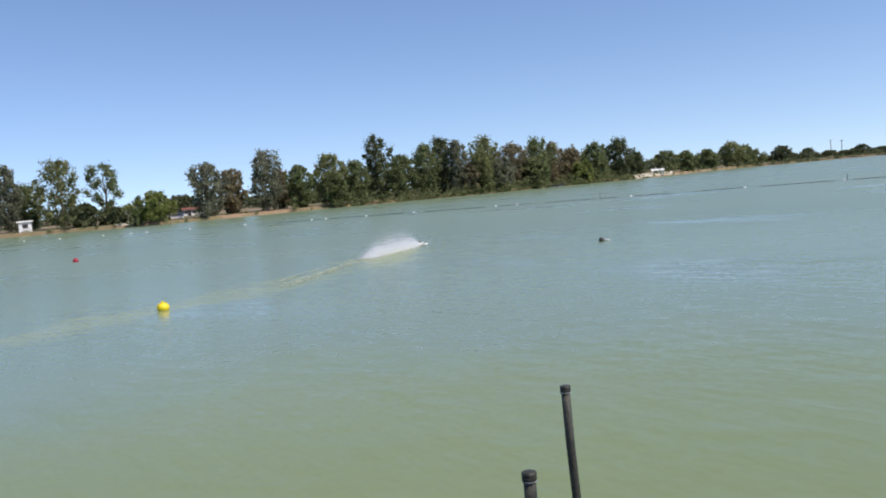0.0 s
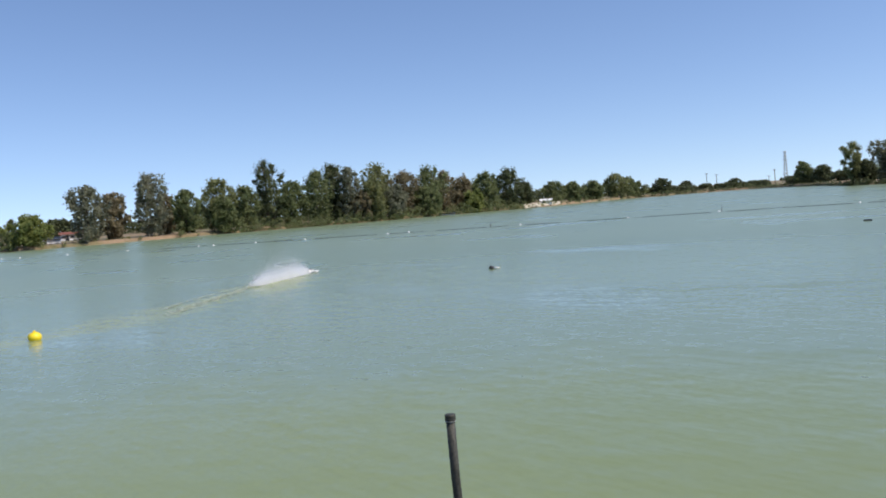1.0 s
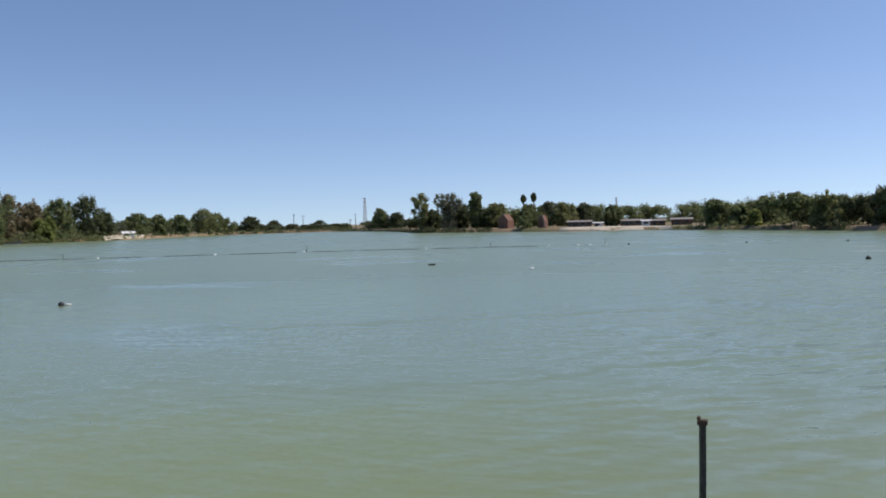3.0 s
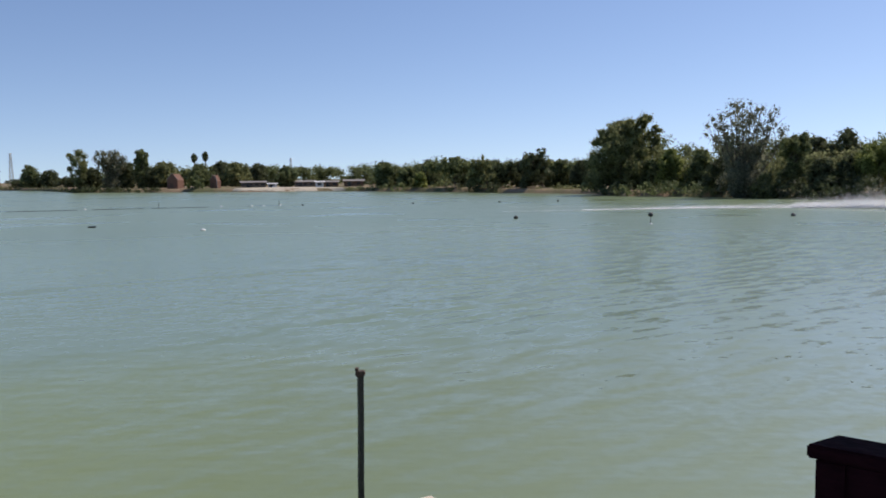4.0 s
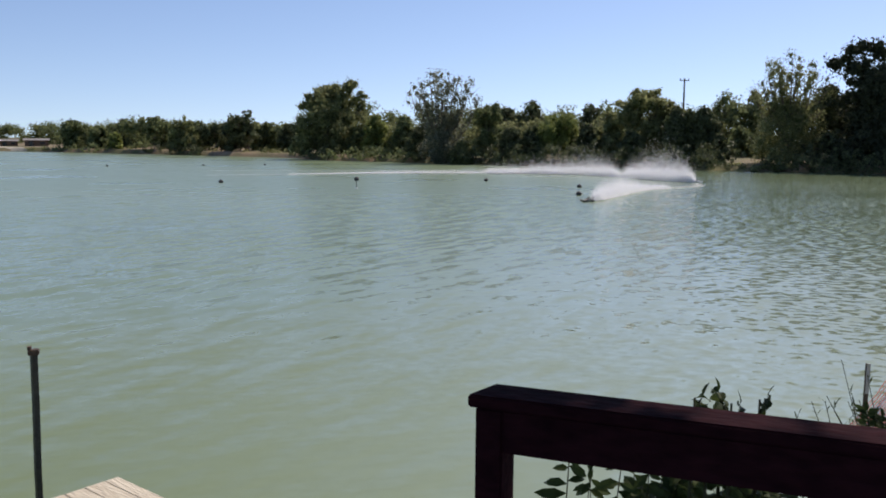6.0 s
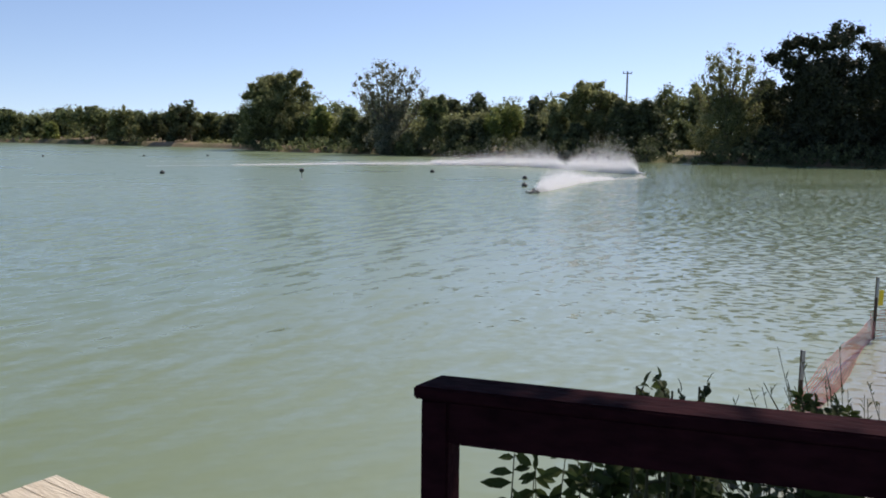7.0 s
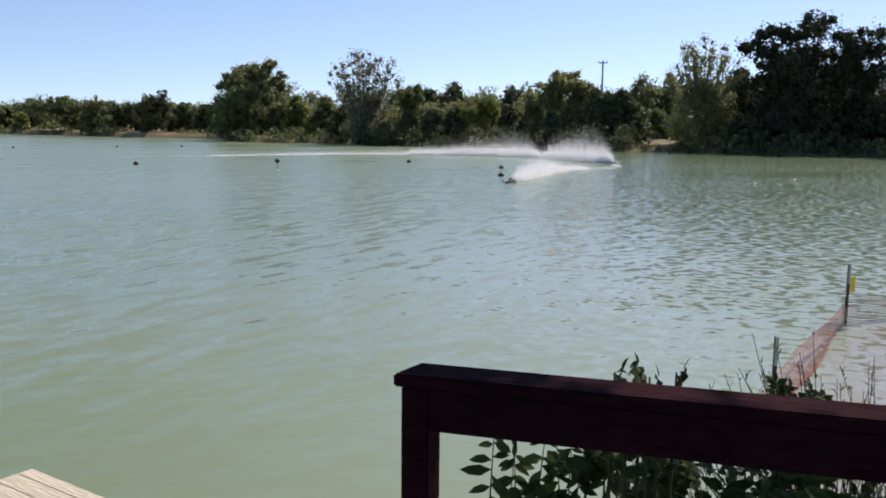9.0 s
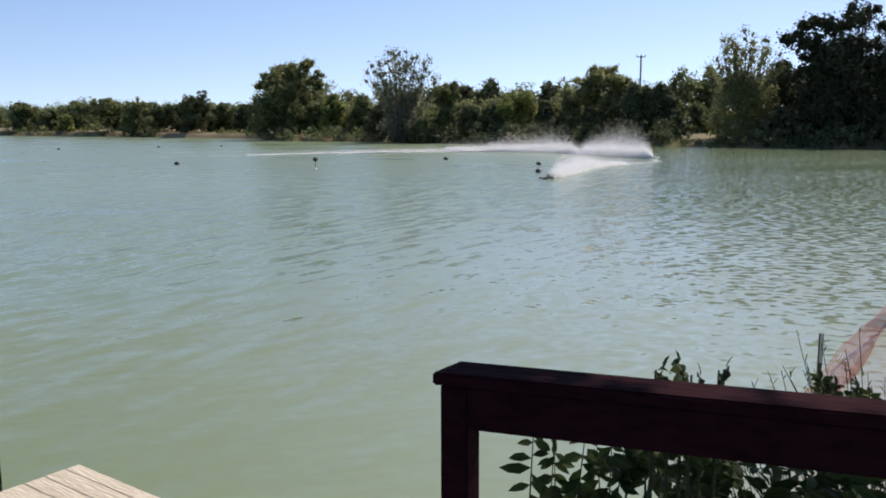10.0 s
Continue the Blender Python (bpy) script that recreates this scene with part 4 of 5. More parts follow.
def hut(heading, far, h, w, plank):
    """A small brick hut with a steep gable edged by pale boards."""
    u = ahead(heading) * far
    base = thing("brick_hut", (u.x, u.y, 0.35), "small red brick hut with pale slanted gable boards", "hut", "brick huts on the point", turn=heading - 35)
    bm = bmesh.new()
    e = h * 0.62
    front = [(-w / 2, -0.4), (w / 2, -0.4), (w / 2, e), (w * 0.08, h), (-w * 0.1, h), (-w / 2, e * 1.1)]
    rings = [[bm.verts.new((x, y, z)) for x, z in front] for y in (-w * 0.45, w * 0.45)]
    for k in range(6):
        bm.faces.new((rings[0][k], rings[0][(k + 1) % 6], rings[1][(k + 1) % 6], rings[1][k]))
    bm.faces.new(rings[0][::-1])
    bm.faces.new(rings[1])
    bmesh.ops.recalc_face_normals(bm, faces=bm.faces[:])
    part("wall", bm, BRICKMAT, base)
    for x0, z0, x1, z1 in ((w * 0.04, h + 0.05, w * 0.56, e), (-w * 0.04, h + 0.05, -w * 0.56, e * 1.08)):
        bm = tube(bmesh.new(), [(x0, -w * 0.47, z0), ((x0 + x1) / 2, -w * 0.47, (z0 + z1) / 2), (x1, -w * 0.47, z1)], [0.09] * 3, 4)
        part("gable_board", bm, PALEROOF, base, "pale slanted board")
    part("doorway", box(bmesh.new(), (-w * 0.2, -w * 0.46, -0.2), (w * 0.1, -w * 0.45 + 0.02, 1.9)), BROWNWALL, base)
    if plank:
        part("plank", tube(bmesh.new(), [(w * 0.35, -w * 0.6, h * 0.98), (w * 0.62, -w * 0.6, h * 0.62), (w * 0.66, -w * 0.6, 0.0)], [0.12] * 3, 4), PALEROOF, base, "pale leaning plank")


hut(17.25, 238, 4.4, 3.2, False)
hut(14.8, 230, 3.9, 2.0, True)


def beach(heading, length, depth, lift, label):
    """Pale sand lying on the bank from the water's edge up."""
    rng = np.random.default_rng(int(heading * 7))
    far = shore_at(heading)
    wide = math.degrees(length / far)
    vs, fs = [], []
    nx, ny = 40, 8
    for i in range(nx + 1):
        u = i / nx
        a = heading + (u - 0.5) * wide
        taper = math.sin(math.pi * min(1, max(0, u))) ** 0.7
        for k in range(ny + 1):
            v = k / ny
            p = ahead(a) * (shore_at(a) + 0.3 + rng.uniform(0, 0.3) + depth * v * taper)
            vs.append((p.x, p.y, max(0.02, land_height(p.x, p.y)) + 0.05 + lift * v))
    for i in range(nx):
        for k in range(ny):
            q = i * (ny + 1) + k
            fs.append((q, q + 1, q + ny + 2, q + ny + 1))
    ob = new("beach", mesh_of("beach", vs, fs, SAND, True))
    tagged(ob, label, "beach", kind="structure")


beach(10.1, 27, 9, 0.1, "pale sandy beach in front of the lodges")
beach(41.9, 12, 8, 0.4, "small pale beach by the pavilion")
beach(75.9, 6, 8, 0.2, "bare sandy path down to the water")


def utility_pole(heading, far, h, arms=2):
    u = ahead(heading) * far
    base = thing("utility_pole", (u.x, u.y, 0.6), "wooden utility pole with crossarms against the sky", "utility pole", turn=heading)
    bm = tube(bmesh.new(), [(0, 0, -0.3), (0, 0, h * 0.5), (0, 0, h)], [0.2, 0.17, 0.13], 8)
    part("pole", bm, BARK, base, smooth=True)
    for k in range(arms):
        z = h - 0.35 - 0.9 * k
        arm = part("crossarm", box(bmesh.new(), (-0.75, -0.16, z - 0.07), (0.75, -0.04, z + 0.07)), BARK, base)
        for x in (-0.65, 0.0, 0.65):
            part("insulator", lathe(bmesh.new(), [(0.05, 0), (0.09, 0.1), (0.05, 0.26)], 6, (x, -0.1, z + 0.075)), GALV, arm)


utility_pole(-34.77, 145, 12.6, 1)
utility_pole(31.3, 430, 8.0, 1)
utility_pole(30.7, 430, 7.4, 1)
utility_pole(27.25, 430, 7.6, 1)
utility_pole(27.6, 440, 5.0, 1)


def pylon(heading, far, h):
    """A lattice transmission tower."""
    u = ahead(heading) * far
    base = thing("transmission_tower", (u.x, u.y, 0.5), "grey lattice transmission tower far beyond the shore", "tower", turn=heading + 20)
    bm = bmesh.new()
    w0, w1 = h * 0.06, h * 0.018
    lv = [0, 0.18, 0.34, 0.5, 0.64, 0.76, 0.88, 1.0]
    for sx in (-1, 1):
        for sy in (-1, 1):
            tube(bm, [(sx * w0, sy * w0, 0), (sx * w1, sy * w1, h)], [h * 0.006, h * 0.005], 4)
    for a, b in zip(lv, lv[1:]):
        wa, wb = w0 + (w1 - w0) * a, w0 + (w1 - w0) * b
        for s in (-1, 1):
            for p, q in (((-wa, s * wa), (wb, s * wb)), ((wa, s * wa), (-wb, s * wb)), ((s * wa, -wa), (s * wb, wb)), ((s * wa, wa), (s * wb, -wb))):
                tube(bm, [(*p, h * a), (*q, h * b)], [h * 0.0032] * 2, 4)
    part("lattice", bm, GALV, base)
    for f in (0.72, 0.84, 0.96):
        bm = tube(bmesh.new(), [(-h * 0.08, 0, h * f), (0, 0, h * (f + 0.02)), (h * 0.08, 0, h * f)], [h * 0.004, h * 0.009, h * 0.004], 4)
        part("crossarm", bm, GALV, base)


pylon(26.6, 900, 30)
pylon(9.97, 900, 24)
pylon(46.9, 800, 31)


# ---- things afloat ----
def buoy(x, y, r, mat, name, label, group="", squash=0.9, knob=True, sink=0.25):
    base = thing(name, (x, y, 0), label, "buoy", group)
    prof = [(0.02, -r * sink * 2)]
    for k in range(9):
        a = -0.9 + k * (0.9 + math.pi / 2) / 8
        prof.append((r * math.cos(a), r * squash * (0.5 + math.sin(a) * 0.9)))
    part("float", lathe(bmesh.new(), prof, 18), mat, base, smooth=True)
    if knob:
        part("lifting_eye", lathe(bmesh.new(), [(r * 0.18, 0), (r * 0.22, r * 0.12), (r * 0.1, r * 0.22)], 10, (0, 0, r * squash * 1.38)), mat, base, smooth=True)
    return base


buoy(-26.4, 7.2, 0.19, YELLOW, "yellow_buoy", "round yellow marker buoy on the water")
buoy(-63.0, 11.9, 0.20, RED, "red_buoy", "dark red marker buoy on the water")
for x, y, r in ((5.14, 61.0, 0.17), (24.4, 59.8, 0.17), (27.2, 50.4, 0.17), (23.3, 43.2, 0.17)):
    buoy(x, y, r, BLACK, "black_buoy", "round black course buoy on the water", "black course buoys")
for x, y in ((-3.45, 98.2), (6.6, 100.4), (13.5, 101.0), (-16.0, 97.6)):
    buoy(x, y, 0.14, BLACK, "far_buoy", "small dark buoy far out on the water", "far small buoys", knob=False)

# staff buoy
staff = thing("staff_buoy", (12.6, 52.2, 0), "thin upright staff with a black ball on top", "buoy")
part("staff", tube(bmesh.new(), [(0, 0, -0.4), (0.01, 0, 0.3), (0.0, 0, 0.52)], [0.02, 0.02, 0.018], 8), RUST, staff)
part("ball", lathe(bmesh.new(), [(0.02, 0.44), (0.12, 0.48), (0.16, 0.57), (0.13, 0.67), (0.03, 0.72)], 14), BLACK, staff, smooth=True)
part("float", lathe(bmesh.new(), [(0.02, -0.12), (0.10, -0.06), (0.10, 0.03), (0.03, 0.07)], 12), WHITE, staff, smooth=True)

# black and white float
pod = thing("marker_float", (-27.2, 26.6, 0), "black ball float with a white tail lying on the water", "float", turn=45)
part("ball", lathe(bmesh.new(), [(0.02, -0.1), (0.10, -0.04), (0.125, 0.05), (0.09, 0.13), (0.02, 0.165)], 16, (-0.08, 0, 0)), BLACK, pod, smooth=True)
part("tail", tube(bmesh.new(), [(0.03, 0, 0.035), (0.20, 0, 0.04), (0.30, 0, 0.025)], [0.05, 0.04, 0.015], 10), WHITE, pod, "white tail float", smooth=True)
log = thing("drift_float", (-23.0, 55.9, 0), "flat dark float lying low in the water", "float", turn=22)
part("slab", box(bmesh.new(), (-0.26, -0.13, -0.08), (0.26, 0.13, 0.1), 0.04), BLACK, log)
ring = thing("white_float", (-14.5, 51.4, 0), "small white float low on the water", "float")
part("slab", lathe(bmesh.new(), [(0.05, -0.06), (0.15, -0.03), (0.17, 0.04), (0.10, 0.09)], 14), WHITE, ring, smooth=True)

# the swimming line: white floats on a rope, black booms between some of them
LINE = [(-160, 14.0), (-127, 34.2), (-103, 49.0), (-80.6, 63.8), (-58.0, 78.5), (-44.6, 87.5), (-31.0, 93.4), (-18.4, 97.5)]


def line_at(s):
    s = max(0.0, min(len(LINE) - 1.001, s))
    i = int(s)
    f = s - i
    return Vector((LINE[i][0] * (1 - f) + LINE[i + 1][0] * f, LINE[i][1] * (1 - f) + LINE[i + 1][1] * f, 0))


rope = thing("float_line", tuple(line_at(0)), "rope of small white floats stretched across the lake", "float line")
zero = line_at(0)
part("rope", tube(bmesh.new(), [line_at(k * 0.25) - zero + Vector((0, 0, -0.01)) for k in range(29)], [0.02] * 29, 5), BLACK, rope)
for s in (0.12, 0.35, 0.55, 0.78, 0.92, 1.0, 1.28, 1.62, 2.0, 2.08, 2.3, 2.55, 2.95, 3.05, 3.55, 4.0, 4.6, 5.5, 6.5, 6.75, 6.85, 6.99):
    p = line_at(s) - zero
    part("float", lathe(bmesh.new(), [(0.05, -0.08), (0.13, -0.02), (0.14, 0.06), (0.06, 0.14)], 10, p), WHITE, rope, smooth=True)
for s0, s1 in ((1.8, 2.05), (2.1, 2.5), (2.6, 2.9), (2.96, 3.12), (3.18, 3.4), (3.42, 3.5), (3.56, 3.72), (3.8, 4.0), (4.1, 4.55), (4.65, 4.95), (5.0, 5.45), (5.55, 5.9), (5.95, 6.4)):
    pts = [line_at(s0 + (s1 - s0) * k / 4) - zero + Vector((0, 0, 0.015)) for k in range(5)]
    part("boom", tube(bmesh.new(), pts, [0.036] * 5, 6), BLACK, rope, "black floating boom")
for s in (3.42, 4.62, 6.0, 6.98):
    p = line_at(s) - zero
    part("peg", tube(bmesh.new(), [p, p + Vector((0.03, 0, 0.65))], [0.04, 0.03], 6), RUST, rope)


def race_boat(x, y, heading, hull_mat, label):
    """A model outrigger racing boat: narrow hull, cowl, two sponsons, wing."""
    base = thing("model_boat", (x, y, 0.03), label, "model boat", "model racing boats", turn=heading)
    bm = bmesh.new()
    secs = [(-0.5, 0.07, 0.10), (-0.2, 0.09, 0.14), (0.15, 0.085, 0.14), (0.45, 0.05, 0.09), (0.62, 0.012, 0.05)]
    rings = []
    for sy, w, h in secs:
        rings.append([bm.verts.new((px, sy, pz)) for px, pz in ((-w, 0.0), (w, 0.0), (w * 0.9, h * 0.7), (w * 0.4, h), (-w * 0.4, h), (-w * 0.9, h * 0.7))])
    for a, b in zip(rings, rings[1:]):
        for k in range(6):
            bm.faces.new((a[k], a[(k + 1) % 6], b[(k + 1) % 6], b[k]))
    bm.faces.new(rings[0][::-1])
    bm.faces.new(rings[-1])
    part("hull", bm, hull_mat, base, smooth=True)
    part("cowl", lathe(bmesh.new(), [(0.075, 0.0), (0.07, 0.06), (0.03, 0.10)], 10, (0, -0.05, 0.12)), BLACK, base, smooth=True)
    for s in (-1, 1):
        bm = bmesh.new()
        tube(bm, [(s * 0.3, -0.12, 0.04), (s * 0.3, 0.12, 0.05), (s * 0.3, 0.36, 0.07)], [0.05, 0.055, 0.012], 7)
        part("sponson", bm, hull_mat, base, smooth=True)
    for yy in (0.0, 0.18):
        part("boom_arm", tube(bmesh.new(), [(-0.3, yy, 0.07), (0.3, yy, 0.07)], [0.012] * 2, 6), GALV, base)
    part("wing", box(bmesh.new(), (-0.2, -0.56, 0.17), (0.2, -0.46, 0.18)), hull_mat, base)
    for s in (-0.08, 0.08):
        part("wing_post", box(bmesh.new(), (s - 0.006, -0.53, 0.07), (s + 0.006, -0.48, 0.175)), GALV, base)
    return base


def droplets(name, path, radii, heights, n, size, s, label):
    """Thrown spray: a cloud of small drops along a path, thinning upwards."""
    rng = np.random.default_rng(s)
    p = np.array(path, float)
    seg = rng.uniform(0, len(p) - 1.001, n)
    i = seg.astype(int)
    f = (seg - i)[:, None]
    c = p[i] * (1 - f) + p[i + 1] * f
    rad = np.interp(seg, range(len(p)), radii)
    hi = np.interp(seg, range(len(p)), heights)
    c[:, :2] += rng.normal(size=(n, 2)) * rad[:, None] * 0.5
    z = np.abs(rng.normal(size=n)) ** 1.3 * hi * 0.5
    pts = np.column_stack([c[:, 0], c[:, 1], 0.02 + z])
    arms = rng.normal(size=(n, 3, 3))
    arms /= np.linalg.norm(arms, axis=2, keepdims=True)
    vs = pts[:, None, :] + arms * (size * rng.uniform(0.5, 1.4, (n, 1, 1)) / (1 + 0.7 * z / (hi * 0.4 + 0.01)).reshape(n, 1, 1))
    ob = new(name, mesh_of(name, vs.reshape(-1, 3).tolist(), [(3 * q, 3 * q + 1, 3 * q + 2) for q in range(n)], FOAM))
    tagged(ob, label, "spray", kind="stuff")


def wake(name, path, widths, n, size, mat, s, label, z=0.012):
    """Foam flecks lying on the water in a trail."""
    rng = np.random.default_rng(s)
    p = np.array(path, float)
    seg = (len(p) - 1.001) * rng.uniform(0, 1, n)
    i = seg.astype(int)
    f = (seg - i)[:, None]
    c = p[i] * (1 - f) + p[i + 1] * f
    w = np.interp(seg, range(len(p)), widths)
    c = c + rng.normal(size=(n, 2)) * w[:, None] * 0.4
    a = rng.uniform(0, math.tau, n)
    k = size * rng.uniform(0.4, 1.5, n)
    u = np.column_stack([np.cos(a), np.sin(a), 0 * a]) * k[:, None]
    v = np.column_stack([-np.sin(a), np.cos(a), 0 * a]) * k[:, None] * 0.5
    base = np.column_stack([c, z + rng.uniform(0, 0.03, n)])
    vs = np.stack([base - u, base - v, base + u, base + v], 1).reshape(-1, 3)
    me = mesh_of(name, vs.tolist(), [(4 * q, 4 * q + 1, 4 * q + 2, 4 * q + 3) for q in range(n)], mat)
    tagged(new(name, me), label, "wake", kind="stuff")


race_boat(-37.8, 23.9, 33, WHITE, "small white model racing boat throwing spray")
droplets("spray", [(-37.7, 23.7), (-37.2, 23.0), (-36.6, 22.1), (-35.9, 21.0), (-35.1, 19.8), (-34.4, 18.8)], [0.08, 0.16, 0.24, 0.30, 0.34, 0.3], [0.14, 0.5, 0.85, 0.95, 0.75, 0.25], 80000, 0.028, 21, "white spray thrown up behind a model boat")
wake("wake_trail", [(-37.5, 23.4), (-36.2, 21.4), (-34.6, 18.9), (-32.2, 16.3), (-30.0, 14.0), (-28.0, 12.0)], [0.12, 0.3, 0.42, 0.5, 0.55, 0.5], 1500, 0.05, SILT, 22, "foam trail left by a model boat")
wake("wake_trail", [(-35.0, 18.6), (-33.2, 16.2), (-31.4, 14.0), (-29.8, 12.5)], [0.08, 0.10, 0.12, 0.16], 350, 0.04, SILT, 28, "thin foam line along a boat's track")
race_boat(21.1, 38.2, 132, BLACK, "small dark model racing boat throwing spray")
droplets("spray", [(21.6, 38.6), (22.4, 39.4), (23.8, 41.0), (25.6, 43.0), (27.4, 45.2), (29.4, 46.8), (32.5, 48.2)], [0.08, 0.25, 0.45, 0.6, 0.65, 0.5, 0.3], [0.2, 0.55, 0.85, 1.0, 0.9, 0.45, 0.15], 80000, 0.044, 23, "white spray thrown up behind a model boat")
wake("wake_trail", [(21.6, 38.6), (24.5, 41.7), (29.1, 46.6), (33.0, 48.6), (36.5, 50.4), (38.8, 53.8)], [0.15, 0.4, 0.5, 0.5, 0.45, 0.4], 6500, 0.05, FOAM, 24, "foam trail left by a model boat")
race_boat(39.4, 54.6, 172, WHITE, "small pale model racing boat in a turn")
droplets("spray", [(39.4, 55.0), (39.3, 56.2), (39.0, 58.2), (38.9, 60.4), (38.8, 62.4), (38.7, 63.8)], [0.15, 0.55, 0.8, 0.8, 0.6, 0.4], [0.3, 1.3, 1.8, 1.5, 1.0, 0.6], 90000, 0.058, 25, "white plume of spray on the turn")
race_boat(38.8, 63.9, 165, WHITE, "small pale model racing boat ahead of a foam line")
droplets("spray", [(38.7, 64.4), (38.4, 66.4), (37.9, 69.0), (36.0, 71.2), (33.9, 72.5), (30.4, 74.4)], [0.15, 0.55, 0.7, 0.6, 0.5, 0.4], [0.3, 1.2, 1.5, 1.1, 0.8, 0.5], 90000, 0.058, 27, "white plume of spray on the turn")
droplets("spray", [(31.0, 74.2), (27.0, 75.2), (23.0, 75.6), (18.6, 75.2), (12.0, 74.0)], [0.25, 0.2, 0.18, 0.15, 0.12], [0.45, 0.32, 0.22, 0.15, 0.08], 26000, 0.042, 29, "low spray hanging over a foam line")
wake("wake_trail", [(39.0, 57.0), (38.8, 64.0), (37.9, 69.0), (33.9, 72.6), (24.0, 75.6), (14.0, 74.6), (5.0, 73.4)], [0.5, 0.6, 0.6, 0.4, 0.28, 0.24, 0.2], 12000, 0.07, FOAM, 26, "long foam line left by model boats")
wake("wake_trail", [(33.0, 79.4), (26.0, 81.4), (16.0, 82.6), (6.0, 84.0)], [0.3, 0.4, 0.4, 0.3], 2600, 0.07, FOAM, 30, "older thin foam line farther out")

# ---- deck, railing and pier ----
DECK = 1.43
RAIL_AT, RAIL_TURN = (0.675, 1.574), math.degrees(math.atan2(-0.654, 0.757))
# railing frame: x along the rail, y to the water side, top of cap at z 2.51
railing = thing("deck_railing", (RAIL_AT[0], RAIL_AT[1], DECK), "dark maroon painted timber deck railing in shade", "railing", turn=RAIL_TURN)
TOP = 2.51 - DECK
bm = bmesh.new()
box(bm, (0.0, -0.096, TOP - 0.026), (2.9, 0.0, TOP), 0.004)
for v in bm.verts:
    if v.co.x < 0.1:
        v.co.x += 0.027 * v.co.y / 0.092
part("cap", bm, MAROON, railing)
part("top_rail", box(bmesh.new(), (0.0435, -0.0885, TOP - 0.113), (2.9, -0.05, TOP - 0.0265), 0.003), MAROON, railing)
for x in (-0.013, 1.75):
    part("post", box(bmesh.new(), (x, -0.089, -0.35), (x + 0.056, -0.001, TOP - 0.0265), 0.004), MAROON, railing)
part("lower_rail", box(bmesh.new(), (0.088, -0.064, 0.10), (2.9, -0.026, 0.19), 0.003), MAROON, railing)

deck = thing("deck", (RAIL_AT[0], RAIL_AT[1], DECK), "weathered timber deck boards", "deck", kind="structure", turn=RAIL_TURN)
bm = box(bmesh.new(), (0, 0, -0.038), (3.6, 0.138, 0.0), 0.003)
plank_mesh = part("board", bm, GREYWOOD, deck)
plank_mesh.location = (-0.6, -0.24, 0)
for k in range(1, 19):
    o = new("board", plank_mesh.data)
    o.parent = deck
    o.location = (-0.6, -0.24 - 0.144 * k, 0)
for x in (-0.4, 1.2, 2.7):
    part("joist", box(bmesh.new(), (x, -2.85, -0.18), (x + 0.04, -0.1, -0.0385)), GREYWOOD, deck)

PIER = thing("pier", (-0.145, 4.048, 1.46), "pale new timber pier ending over the water", "pier", turn=math.degrees(math.atan2(-0.85, 0.53)))
# pier frame: x back along the boards, y across towards the left is negative
wide = [0.068, 0.098, 0.092, 0.14, 0.14, 0.14, 0.14, 0.14, 0.14, 0.14, 0.14, 0.14, 0.14, 0.14, 0.14, 0.14, 0.14, 0.14, 0.14, 0.14]
y = 0.0
rng = random.Random(4)
for w in wide:
    bm = box(bmesh.new(), (rng.uniform(-0.004, 0.006), y - w + 0.0025, -0.038), (2.1, y, 0.0), 0.002)
    part("board", bm, PLANK, PIER)
    y -= w
for x in (0.06, 1.0, 2.0):
    part("joist", box(bmesh.new(), (x, y + 0.02, -0.18), (x + 0.04, -0.02, -0.0385)), GREYWOOD, PIER)
for x in (0.12, 1.9):
    for yy in (-0.12, y + 0.2):
        part("pile", tube(bmesh.new(), [(x, yy, -3.0), (x, yy, -0.182)], [0.07, 0.07], 10), GREYWOOD, PIER)


def mooring_post(x, y, top, r, label, bend=0.0, cap=True, square=False):
    base = thing("mooring_post", (x, y, 0), label, "post", "posts in the water")
    pts = [(bend * 1.6, 0, -1.0), (bend * 1.5, 0, top - 0.62), (bend, 0, top - 0.5), (bend * 0.35, 0, top - 0.28), (0, 0, top - 0.0285)]
    part("pipe", tube(bmesh.new(), pts, [r, r, r, r, r] if square else [r * 1.15, r * 1.15, r, r, r], 4 if square else 14), PIPE, base, smooth=not square)
    if cap:
        part("ring", lathe(bmesh.new(), [(r * 1.05, top - 0.0335), (r * 1.22, top - 0.033), (r * 1.22, top - 0.0295), (r * 1.05, top - 0.029)], 16), GALV, base, "pale ring under the cap", smooth=False)
        part("cap", lathe(bmesh.new(), [(r * 1.1, top - 0.0285), (r * 1.2, top - 0.027), (r * 1.2, top - 0.018), (r * 1.14, top - 0.015), (r * 1.2, top - 0.012), (r * 1.2, top - 0.003), (r * 0.95, top)], 16), PIPE, base, smooth=True)
    else:
        bm = box(bmesh.new(), (-r * 1.3, -r * 1.2, top - 0.04), (r * 1.3, r * 1.2, top - 0.012), 0.004)
        box(bm, (-r * 1.4, -r * 0.8, top - 0.012), (-r * 0.5, r * 0.8, top + 0.004))
        part("cap", bm, RUST, base, "broken rusty cap")
    return base


mooring_post(-3.068, 2.433, 2.059, 0.0205, "dark bent steel pipe post with a capped top in the water", 0.02)
mooring_post(-2.31, 1.58, 2.06, 0.021, "short dark steel pipe post with a capped top")
mooring_post(-0.532, 4.582, 1.973, 0.0195, "dark square steel post with a broken top in the water", -0.006, cap=False, square=True)

